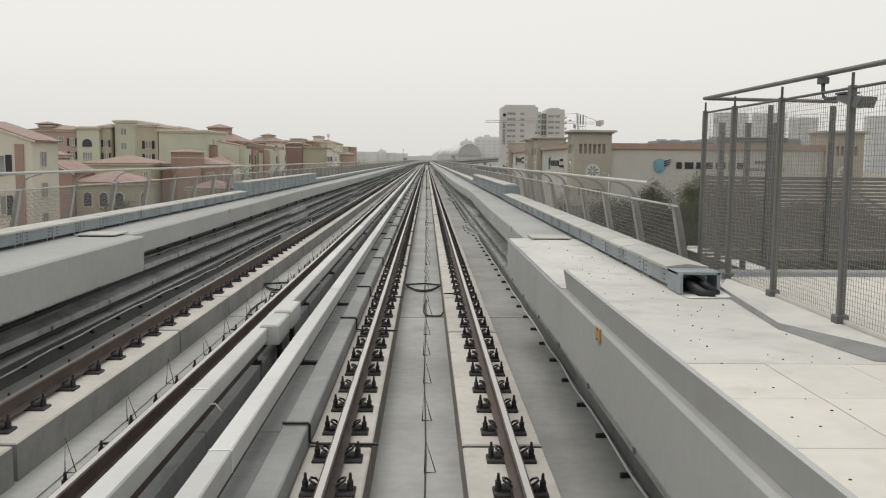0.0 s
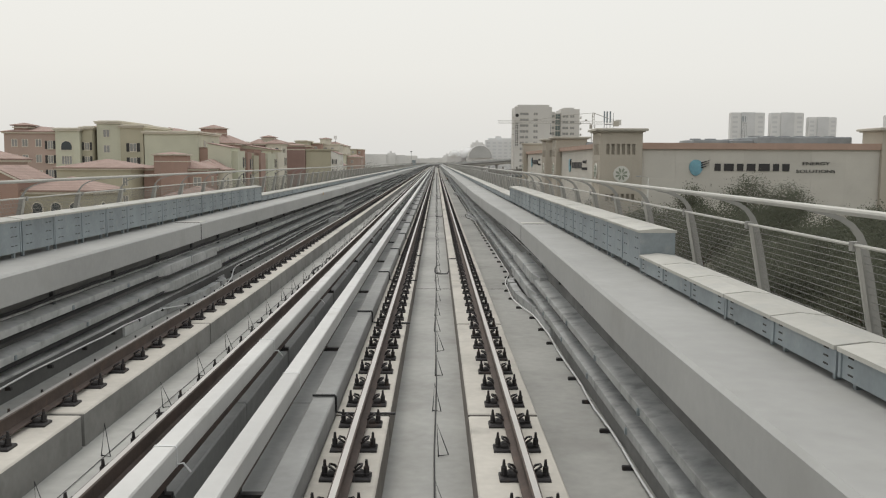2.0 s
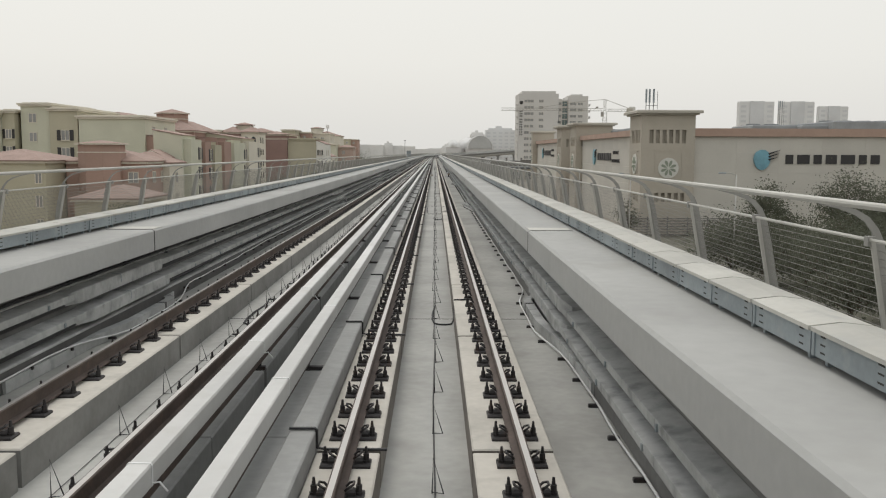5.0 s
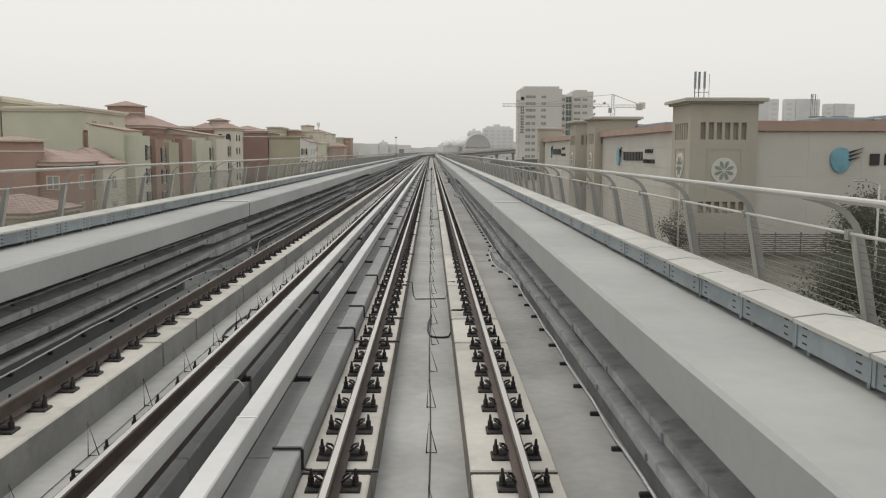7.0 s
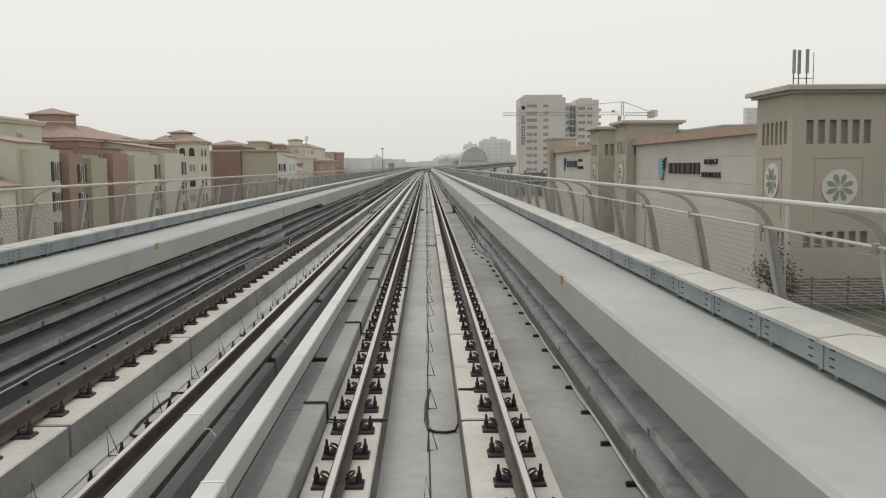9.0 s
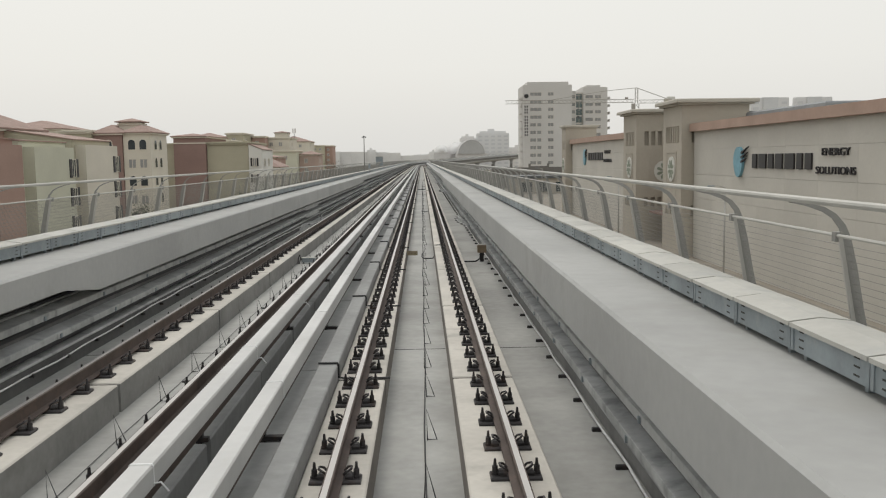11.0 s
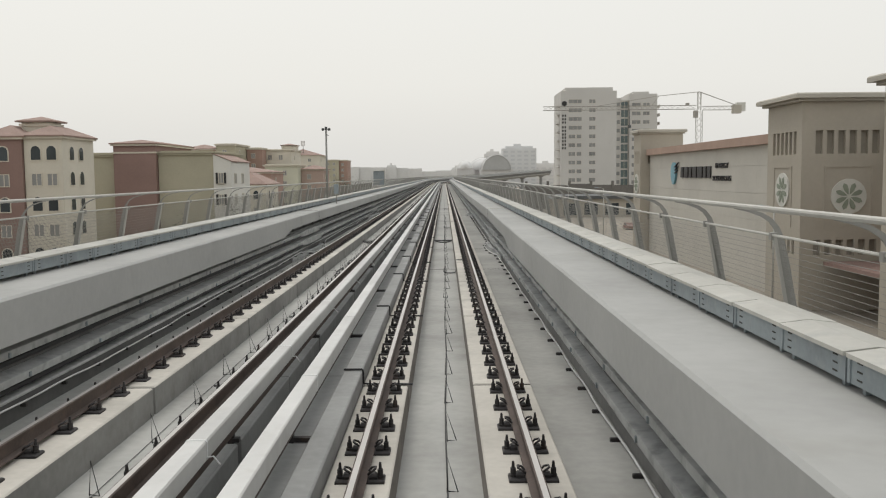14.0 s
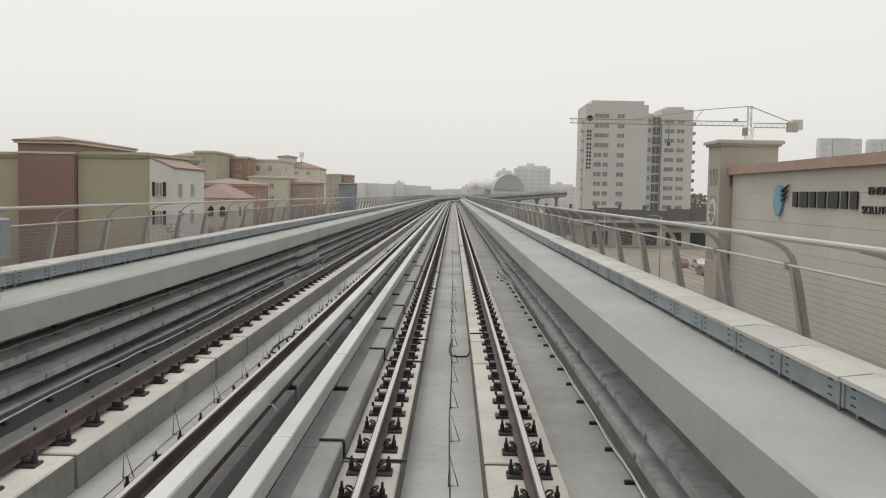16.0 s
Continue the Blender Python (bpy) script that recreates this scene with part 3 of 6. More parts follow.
# white insulated end ramps on the cover at the section gap
for s in (11.35, 12.4):
    h = thing("cover_hood", "short white hood over the conductor rail ramp", "hood", at=(-1.96, s, 0), group="ramp hoods")
    part("shell", Shape().bevel_box(-0.11, 0.125, -0.43, 0.43, 0.05, 0.3, 0.02), GRP, h)
    part("stem", Shape().box(0.03, 0.09, -0.05, 0.05, DECKZ, 0.06), IRON, h)

# ---- cables on the deck ----
for tname, cx in RAILS:
    root = thing("track_loop_cable", "thin black loop cable on wire stands along the %s" % tname, "cable", group="loop cables")
    c = Shape()
    pts = [(cx + 0.012 * math.sin(s * 0.9), s, DECKZ + 0.012 + 0.004 * math.sin(2.3 * s)) for s in [START + 1.5 * k for k in range(205)]]
    c.tube(pts, 0.004 if cx else 0.008, 5)
    part("cable", c, RUBBER, root, smooth=True)
    st = Shape()
    st.tube([(0.0, 0, DECKZ), (0.002, 0.0, DECKZ + 0.34), (0.105, 0, DECKZ + 0.012), (0.0, 0, DECKZ + 0.012)], 0.0065, 4)
    sm = st.mesh("wire_stand", [RUBBER])
    s = 3.1
    rnd = random.Random(5 if cx else 6)
    while s < 246:
        q = part("wire_stand", sm, RUBBER, root, at=(cx + rnd.uniform(-0.008, 0.008), s, 0))
        q.rotation_euler = (radians(rnd.uniform(-7, 7)), radians(rnd.uniform(-4, 4)), radians(rnd.uniform(-15, 15)))
        s += 1.665
    # cross cables at the span ends
    for s in (16.45, 41.1, 65.8, 90.2, 115.3, 138.5, 162.0, 186.0, 210.0, 233.4, 262.0):
        hk = thing("cross_bond_cable", "black bonding cable bent across the track floor", "cable", group="bonding cables")
        t = Shape()
        z = DECKZ + 0.02
        pts = [(cx + 0.02, s + 1.9, z), (cx - 0.03, s + 1.2, z), (cx - 0.035, s + 0.5, z), (cx + 0.0, s + 0.1, z), (cx + 0.08, s, z), (cx + 0.2, s - 0.02, z), (cx + 0.3, s + 0.03, z),
               (cx + 0.345, s + 0.12, z + 0.06), (cx + 0.35, s + 0.4, DECKZ + 0.26), (cx + 0.365, s + 0.52, PLZ + 0.012), (cx + 0.5, s + 0.5, PLZ + 0.015), (cx + 0.68, s + 0.52, PLZ + 0.03)]
        t.tube(pts, 0.016, 6)
        part("cable", t, RUBBER, hk, smooth=True)
    for s in (20.1, 222.8):
        ring = thing("cable_ring", "coil of black cable lying across the track floor", "cable", group="cable rings")
        t = Shape()
        n = 16
        lo, hi = (-0.45, 0.335) if cx == 0 else (-0.335, 0.45)
        for q, lift in ((-0.62, 0.0), (-0.56, 0.018), (0.6, 0.0), (0.54, 0.02)):
            t.tube([(cx + lo + (hi - lo) * k / n, s + q * math.sin(math.pi * k / n) ** 0.8 + 0.04 * lift, DECKZ + 0.03 + lift + 0.05 * abs(1 - 2 * k / n) ** 3) for k in range(n + 1)], 0.016, 6)
        part("cable", t, RUBBER, ring, smooth=True)

# a cable laid straight across the near floor, and the dark joints of the deck
xc = thing("cross_cable", "thin dark cable laid straight across the track floor", "cable")
part("cable", Shape().tube([(-0.5, 93.95, PLZ + 0.012), (-0.37, 93.9, PLZ + 0.01), (-0.345, 93.9, DECKZ + 0.1), (-0.3, 93.9, DECKZ + 0.02), (0.3, 93.95, DECKZ + 0.02), (0.345, 93.95, DECKZ + 0.1), (0.37, 93.95, PLZ + 0.01), (0.5, 93.95, PLZ + 0.012)], 0.012, 6), RUBBER, xc, smooth=True)
dj = thing("deck_joint", "dark filled joints across the concrete deck", "joint", kind="structure")
for s in (16.4, 38.4, 66.4, 100.3, 136.6, 149.2, 211.2, 219.0, 250.2):
    part("filler", Shape().box(-5.4, 2.0, s - 0.008, s + 0.008, DECKZ - 0.01, DECKZ + 0.004), JOINT, dj)

# black earthing cables that climb from plinth joint to upstand
for a, b in SEGMENTS:
    if 2 < a < 250:
        eb = thing("joint_cable", "black cable laid round a joint in the upstand", "cable", group="joint cables")
        t = Shape()
        t.tube([(-0.42, a, PLZ + 0.012), (-0.95, a, PLZ + 0.014), (-1.045, a, PLZ + 0.03), (-1.047, a, -0.03), (-1.06, a, -0.013), (-1.29, a, -0.013)], 0.015, 5)
        part("cable", t, RUBBER, eb)
        eb2 = copy_thing(eb, Matrix.Identity(4))
        eb2.location = (2 * MIRROR, 0, 0)
        eb2.scale = (-1, 1, 1)

# ---- services along the webs ----
def tray_outline(x, z, lip=0.1, slope=0.03):
    """Lidded tray on the web: a sloping top, a rolled pale rim, a lip and an undercut."""
    return [(x, z - lip), (x - 0.006, z - 0.02), (x - 0.004, z - 0.004), (x + 0.012, z), (2.147, z + slope), (2.147, z - 0.05), (x + 0.03, z - 0.045), (x + 0.012, z - lip)]


# slot 1: underside faces, coloured dark to deepen the undercut's shade
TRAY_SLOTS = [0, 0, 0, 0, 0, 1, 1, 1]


SPAN_JOINTS = (37.4, 66.2, 100.1, 136.4, 178.5, 218.8, 250.0)
for side in (0, 1):
    def fl(o):
        return flip(o) if side else o
    def mx(x):
        return 2 * MIRROR - x if side else x
    ZS = (0.36, 0.02) if side else (0.15, -0.19)
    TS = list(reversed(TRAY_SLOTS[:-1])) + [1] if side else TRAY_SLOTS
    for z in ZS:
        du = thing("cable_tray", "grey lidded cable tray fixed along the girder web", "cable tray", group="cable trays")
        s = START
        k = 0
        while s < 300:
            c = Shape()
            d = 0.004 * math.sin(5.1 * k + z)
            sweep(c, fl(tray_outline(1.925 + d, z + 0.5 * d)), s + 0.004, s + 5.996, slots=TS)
            part("tray_length", c, [TRAYM, DARKSHEET], du)
            s += 6.0
            k += 1
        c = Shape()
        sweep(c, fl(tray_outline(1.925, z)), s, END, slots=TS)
        part("far_tray", c, [TRAYM, DARKSHEET], du)
        tab = Shape().bevel_box(-0.03, 0.0, -0.025, 0.025, -0.04, 0.025, 0.006).mesh("tray_clip", [GALV])
        s = START + 0.6 + (0.5 if z < 0.1 else 0)
        while s < 250:
            part("clip", tab, GALV, du, at=(mx(1.93) + (0.03 if side else 0), s, z - 0.05))
            s += 2.3
        # black tubes added beneath the tray to darken its undercut
        for k in range(2):
            t = Shape()
            t.tube([(mx(2.09 - 0.07 * k + 0.01 * math.sin(0.7 * q + k)), START + 2.0 * q, z - 0.11 - 0.05 * k + 0.012 * math.sin(1.3 * q + z + k)) for q in range(150)], 0.04, 6)
            part("cable", t, RUBBER, du, smooth=True)
    # low duct at the foot of the web
    zt = -0.27 if side else -0.37
    du = thing("foot_duct", "dull grey duct at the foot of the girder web", "cable duct", group="foot ducts")
    c = Shape()
    sweep(c, fl([(2.0, DECKZ + 0.001), (2.0, zt - 0.012), (2.012, zt), (2.148, zt + 0.015), (2.148, DECKZ + 0.001)]))
    # casing colour carries the shade under the trays, lighter on the near side
    part("casing", c, DARKSHEET if side else WEBC, du)
    c = Shape()
    sweep(c, fl([(1.992, zt - 0.03), (1.992, zt - 0.01), (2.01, zt + 0.004), (2.147, zt + 0.019), (2.147, zt + 0.016), (2.01, zt), (1.997, zt - 0.012), (1.997, zt - 0.03)]))
    part("lid", c, TRAYM, du)
    # raised boxes over the trays where spans meet
    for s in SPAN_JOINTS:
        for k, (z, x, a, b) in enumerate(((ZS[0] + (0.04 if side else 0.12), 1.885, -2.6, 1.2), (ZS[1] + (0.03 if side else 0.1), 1.865, -2.2, 1.6))):
            bx = thing("tray_joint_box", "grey sheet-metal box over a cable tray joint", "cable box", group="tray joint boxes")
            c = Shape()
            hgt = 0.2 if k < 2 else -0.01 - (DECKZ + 0.4)
            lo = z - hgt if k < 2 else DECKZ + 0.002
            o = [(x, lo), (x - 0.004, z - 0.015), (x + 0.008, z), (2.142, z + 0.02), (2.142, lo), (2.0 if k < 2 else 1.95, lo)]
            sweep(c, fl(o), s + a, s + b)
            # tapered ends that run back to the tray
            for e, q in ((a, -0.45), (b, 0.45)):
                v0 = [along(s + e, mx(p[0]), p[1]) for p in o]
                v1 = [along(s + e + q, mx(2.142 - (2.142 - p[0]) * 0.55), min(p[1], z - 0.05)) for p in o]
                n = len(o)
                c.add(v0 + v1, [(i, (i + 1) % n, n + (i + 1) % n, n + i) for i in range(n)] + [tuple(range(n, 2 * n))])
            part("case", c, TRAYM, bx)
            part("seam", sweep(Shape(), fl([(x - 0.007, z - 0.13), (x - 0.007, z + 0.002), (x + 0.012, z + 0.005), (2.141, z + 0.024), (2.141, z + 0.004), (x + 0.02, z - 0.01), (x + 0.01, z - 0.13)]), s + a + 1.6, s + a + 1.63), GALV, bx)
    for s in SPAN_JOINTS:
        bd = thing("bowed_duct", "thick grey duct bowed out round a span joint", "cable duct", group="bowed ducts")
        t = Shape()
        path = [(2.05, 0.75), (2.03, 0.4), (1.83, 0.0), (1.81, -0.15), (1.815, -2.2), (1.84, -2.5), (1.97, -3.6), (1.99, -3.8), (2.04, -6.4)]
        t.tube([along(s + 1.5 + b, mx(a), DECKZ + 0.09) for a, b in path], 0.115, 4, twist=math.pi / 4)
        part("casing", t, TRAYM, bd)
        part("collar", Shape().tube([along(s + 0.95, mx(1.813), DECKZ + 0.09), along(s + 0.86, mx(1.813), DECKZ + 0.09)], 0.124, 4, twist=math.pi / 4), DARKSHEET, bd)
    hg = thing("cable_hanger_row", "row of dark steel hangers with a cable under the beam", "cable hanger", group="cable hangers")
    hm = Shape().box(-0.055, 0.0, -0.035, 0.035, -0.18, 0.16).mesh("hanger", [DARKPOST])
    s = START + 0.9
    while s < 250:
        q = part("hanger", hm, DARKPOST, hg, at=(mx(2.149), s, 0.54))
        if side:
            q.rotation_euler = (0, 0, math.pi)
        s += 2.4
    for k, (x, z, r) in enumerate(((2.07, 0.5, 0.02), (2.1, 0.44, 0.016))):
        t = Shape()
        t.tube([(mx(x + 0.006 * math.sin(0.8 * q + k)), START + 0.8 * q, z - 0.012 * abs(math.sin(math.pi * (0.8 * q - 0.9) / 1.6))) for q in range(330)], r, 6)
        part("cable", t, (RUBBER, TRAYM)[k], hg, smooth=True)
    pc = thing("clipped_cable", "thin pale cable held by dark clips beside the web", "cable", group="clipped cables")
    t = Shape()
    pts = []
    for k in range(620):
        s = START + 0.5 * k
        near = max(math.exp(-((s - 0.1 - q) / 2.6) ** 4) for q in SPAN_JOINTS)
        if side:
            x, z = 1.965 - 0.28 * near, -0.37 + 0.025 * math.sin(0.5 * s) - 0.16 * near
        else:
            x, z = 1.935 - 0.26 * near, DECKZ + 0.055
        pts.append((mx(x + 0.012 * math.sin(1.1 * k)), s, z + 0.006 * math.sin(1.7 * k)))
    t.tube(pts, 0.014, 5)
    part("cable", t, PALEWIRE, pc, smooth=True)
    cm = Shape().bevel_box(-0.06, 0.06, -0.025, 0.025, 0, 0.045, 0.01).mesh("cable_clip", [IRON])
    s = 2.0
    while s < 250:
        near = max(math.exp(-((s - 0.1 - q) / 2.6) ** 4) for q in SPAN_JOINTS)
        part("clip", cm, IRON, pc, at=(mx(1.99 - 0.3 * near), s, -0.43 - 0.14 * near) if side else (1.9 - 0.24 * near, s, DECKZ))
        s += 1.2

# ---- cable troughs on the walkways ----
UNIT = 1.075


def trough_meshes(h, w, slots, lift=0.05):
    body = Shape()
    z0 = TOPZ + lift
    body.box(0.02, w - 0.02, 0.016, UNIT - 0.016, z0, z0 + h)
    for row in range(slots):
        z = z0 + h * (row + 0.75) / (slots + 0.5)
        for y in (0.16, 0.27, 0.8, 0.91):
            if y in (0.27, 0.8) and slots == 3 and h < 0.3:
                continue
            for x in (0.0175, w - 0.0205):
                body.box(x, x + 0.003, y - 0.034, y + 0.034, z - 0.0055, z + 0.0055, 1)
    for x in (0.012, w - 0.02):
        body.box(x, x + 0.008, UNIT - 0.05, UNIT - 0.012, z0, z0 + h)
    for x in (0.06, w - 0.1):
        body.box(x, x + 0.04, 0.1, 0.14, TOPZ, z0)
        body.box(x, x + 0.04, UNIT - 0.16, UNIT - 0.12, TOPZ, z0)
    lid = Shape()
    z = z0 + h
    lid.prism([(0.0, z - 0.025), (w, z - 0.025), (w, z + 0.004), (w / 2, z + 0.03), (0.0, z + 0.004)], 0.014, UNIT - 0.014)
    return body.mesh("trough_body", [GALV, JOINT]), lid.mesh("trough_lid", [LID])


LOWM, HIGHM = trough_meshes(0.185, 0.44, 3), trough_meshes(0.455, 0.47, 3, 0.08)
rnd = random.Random(3)
for side in (0, 1):
    rows = {}
    for key, lab in (("low", "low galvanised cable trough with dusty lids on the walkway"), ("high", "tall galvanised cable trough with dusty lids on the walkway")):
        rows[key] = thing("cable_trough", lab, "cable trough", group="cable troughs")
    s = 9.0 if not side else START
    while s < 240:
        high = 28.2 < s < 46.8
        bm_, lm = HIGHM if high else LOWM
        x = 2.49
        dx = rnd.uniform(-0.006, 0.006)
        root = rows["high" if high else "low"]
        for nm, me in (("body", bm_), ("lid", lm)):
            part(nm, me, GALV, root, at=((2 * MIRROR - x - (0.47 if high else 0.44)) + dx if side else x + dx, s, rnd.uniform(0, 0.004)))
        s += UNIT
    far = Shape()
    o = rect(2.5, 2.93, TOPZ + 0.05, TOPZ + 0.235)
    sweep(far, flip(o) if side else o, s, END)
    part("far_body", far, GALV, rows["low"])
    far = Shape()
    o = [(2.49, TOPZ + 0.235), (2.49, TOPZ + 0.255), (2.71, TOPZ + 0.28), (2.93, TOPZ + 0.255), (2.93, TOPZ + 0.235)]
    sweep(far, flip(o) if side else o, s, END)
    part("far_lid", far, LID, rows["low"])

# ---- parapet fences ----
def fence_post_mesh(slim=1.0):
    """A flat leaning post whose head curves in under the handrail."""
    p = Shape()
    line = [(3.25, TOPZ), (3.20, 1.30), (3.145, 1.60), (3.095, 1.82), (3.06, 1.91), (3.0, 1.985), (2.92, 2.035), (2.80, 2.075), (2.665, 2.10)]
    wid = [0.04, 0.039, 0.037, 0.033, 0.026, 0.022, 0.019, 0.015, 0.009]
    wid = [w * (1 if k < 4 else slim) for k, w in enumerate(wid)]
    vs, n = [], len(line)
    for i, (x, z) in enumerate(line):
        x2, z2 = line[min(i + 1, n - 1)]
        x1, z1 = line[max(i - 1, 0)]
        d = Vector((x2 - x1, z2 - z1)).normalized()
        nx, nz = -d.y, d.x
        for y in (-0.007, 0.007):
            vs += [(x - nx * wid[i], y, z - nz * wid[i]), (x + nx * wid[i], y, z + nz * wid[i])]
    fs = []
    for i in range(n - 1):
        a, b = 4 * i, 4 * (i + 1)
        fs += [(a, a + 1, b + 1, b), (a + 2, b + 2, b + 3, a + 3), (a, b, b + 2, a + 2), (a + 1, a + 3, b + 3, b + 1)]
    fs += [(0, 2, 3, 1), (4 * n - 4, 4 * n - 3, 4 * n - 1, 4 * n - 2)]
    p.add(vs, fs)
    p.box(3.19, 3.33, -0.07, 0.07, TOPZ, TOPZ + 0.015)
    p.box(3.0, 3.06, -0.03, 0.03, 1.80, 1.87, 1)
    p.prism([(3.16, 1.1), (3.19, 1.1), (3.052, 1.83), (3.022, 1.83)], -0.036, -0.012, 2)
    return p.mesh("fence_post", [POSTM, POSTM, RAILM])


POSTMESH = (fence_post_mesh(1.0), fence_post_mesh(0.5))
for side in (0, 1):
    root = thing("parapet_fence", "leaning grey steel fence with wire infill along the walkway", "fence", group="parapet fences")
    s0 = 10.84 if not side else START
    spots = []
    for a, b, n in ((START, START + 2.16 * 50, 50), (94.0, END, 319)) if side else ((10.84, 34.81, 11), (34.81, 69.72, 16), (69.72, 97.33, 13), (97.33, 113.49, 8), (113.49, 182.89, 32), (182.89, 207.84, 12), (207.84, END, 267)):
        spots += [a + (b - a) * k / n for k in range(n)]
    far = Shape()
    for s in spots:
        if s < 262:
            b = part("post", POSTMESH[side], POSTM, root, at=(2 * MIRROR if side else 0, s, 0))
            if side:
                b.scale = (-1, 1, 1)
        else:
            o = [(3.2, TOPZ), (3.03, 1.9), (2.68, 2.09), (2.72, 2.1), (3.12, 1.9), (3.3, TOPZ)]
            sweep(far, flip(o) if side else o, s - 0.03, s + 0.03)
    part("far_posts", far, POSTM, root)["kind"] = "stuff"
    hr = Shape()
    n = 10
    sweep(hr, [((2 * MIRROR - 2.655 if side else 2.655) + 0.025 * math.cos(-2 * math.pi * k / n), 2.122 + 0.025 * math.sin(-2 * math.pi * k / n)) for k in range(n)], s0 - 0.3)
    part("handrail", hr, RAILM, root)
    mr = Shape()
    n = 6
    sweep(mr, [((2 * MIRROR - 3.02 if side else 3.02) + 0.014 * math.cos(-2 * math.pi * k / n), 1.845 + 0.014 * math.sin(-2 * math.pi * k / n)) for k in range(n)], s0 - 0.3)
    part("middle_rail", mr, RAILM, root)
    for k in range(12):
        z = 1.15 + 0.056 * k
        x = 3.235 - 0.2 * (z - TOPZ)
        x = 2 * MIRROR - x if side else x
        wire = Shape()
        sweep(wire, [(x - 0.0024, z), (x, z + 0.0024), (x + 0.0024, z), (x, z - 0.0024)], s0 - 0.2)
        part("wire", wire, WIREM, root)
    mesh = Shape()
    s = s0
    while s < 300:
        a, b = (3.225, 1.13), (3.06, 1.83)
        if side:
            a, b = (2 * MIRROR - a[0], a[1]), (2 * MIRROR - b[0], b[1])
        if s < 262:
            mesh.add([(a[0], s, a[1]), (a[0] + 0.003, s + 0.0055, a[1]), (b[0] + 0.003, s + 0.0055, b[1]), (b[0], s, b[1])], [(0, 1, 2, 3)])
        s += 0.045
    part("infill_mesh", mesh, WIREM, root)["kind"] = "stuff"

# amber marker plates on the beams
for side, s in ((0, 17.6), (0, 116.4), (1, 23.0), (1, 57.0), (1, 121.7), (0, 6.9), (1, 190.0)):
    x = (edge_at(s, side) - 0.007 if s > 14.85 else 1.377)
    tg = thing("marker_plate", "small amber marker plate fixed to the edge beam", "marker", at=(2 * MIRROR - x if side else x, s, 1.005), group="marker plates")
    part("plate", Shape().bevel_box(-0.007, 0.007, -0.08, 0.08, -0.055, 0.055, 0.004), AMBER, tg)
    for z in (-0.04, 0.04):
        part("screw", Shape().tube([(-0.012, 0, z), (0.012, 0, z)], 0.01, 6), IRON, tg)

db = thing("deck_junction_box", "weathered brown junction box on a short post", "junction box", at=(1.73, 161.11, DECKZ))
part("case", Shape().bevel_box(-0.13, 0.13, -0.1, 0.1, 0.27, 0.5, 0.02), COPPERB, db)
part("lid", Shape().bevel_box(-0.14, 0.14, -0.11, 0.11, 0.5, 0.515, 0.006), LID, db, "dusty pale lid")
part("post", Shape().box(-0.055, 0.055, -0.04, 0.04, 0, 0.27), IRON, db)
part("conduit", Shape().tube([(-0.05, 0, 0.22), (-0.07, -0.05, 0.08), (-0.2, -0.1, 0.02), (-0.62, -0.1, 0.02)], 0.025, 6), RUBBER, db, smooth=True)
tc = thing("track_box", "pale green-grey box with a black cable on the far track floor", "box", at=(-3.39, 161.4, DECKZ))
part("case", Shape().bevel_box(-0.2, 0.2, -0.08, 0.08, 0.03, 0.16, 0.015), GALV, tc)
part("lid", Shape().bevel_box(-0.21, 0.21, -0.09, 0.09, 0.16, 0.175, 0.006), LID, tc)
for q in (-0.15, 0.15):
    part("foot", Shape().box(q - 0.02, q + 0.02, -0.06, 0.06, 0, 0.03), IRON, tc)
part("cable", Shape().tube([(-0.2, 0, 0.1), (-0.24, -0.1, 0.2), (-0.25, -0.16, 0.27), (-0.27, -0.2, 0.2), (-0.28, -0.22, 0.02), (-0.24, -0.26, 0.02), (-0.22, -0.2, 0.14),
                            (-0.23, -0.14, 0.26), (-0.26, -0.18, 0.24), (-0.29, -0.24, 0.04), (-0.34, -0.3, 0.015), (-0.6, -0.36, 0.015)], 0.012, 6), RUBBER, tc, smooth=True)
fp = thing("marker_plate", "olive-tan marker plate bolted upright to the rail plinth", "plate", at=(-0.48, 161.7, -0.43))
part("plate", Shape().bevel_box(-0.04, 0.315, -0.006, 0.006, 0.0, 0.135, 0.003), TANP, fp)
part("frame", Shape().box(-0.04, 0.315, -0.012, -0.007, 0.123, 0.135).box(-0.04, 0.315, -0.012, -0.007, 0.0, 0.012).box(-0.04, -0.028, -0.012, -0.007, 0.012, 0.123).box(0.303, 0.315, -0.012, -0.007, 0.012, 0.123), COPPERB, fp)
for k in range(6):
    part("lettering_bar", Shape().box(0.03 + 0.042 * k, 0.058 + 0.042 * k, -0.01, -0.0062, 0.035, 0.1), COPPERB, fp)
part("bracket", Shape().tube([(-0.01, 0.012, 0.06), (0.0, 0.02, -0.02), (0.004, 0.02, -0.15)], 0.008, 6), IRON, fp)

# ---- station end: paving, kerb and screen of wire mesh ----
pv = thing("platform_paving", "pale dusty paving slabs at the station end", "paving", kind="structure")
rnd = random.Random(21)
for i in range(3):
    for j in range(14):
        x0, y0 = 1.67 + 0.54 * i, -6.3 + 0.85 * j
        if y0 > 5.0:
            continue
        part("slab", Shape().bevel_box(x0 + 0.003, x0 + 0.537, y0 + 0.004, y0 + 0.846, TOPZ + 0.002, TOPZ + 0.012 + rnd.uniform(0, 0.004), 0.003), TILE, pv)
part("screed", Shape().box(1.67, 3.24, 5.62, 9.0, TOPZ + 0.001, TOPZ + 0.009).box(1.4, 3.24, 9.003, 14.8, TOPZ + 0.001, TOPZ + 0.009), SCREED, pv)
kb = Shape()
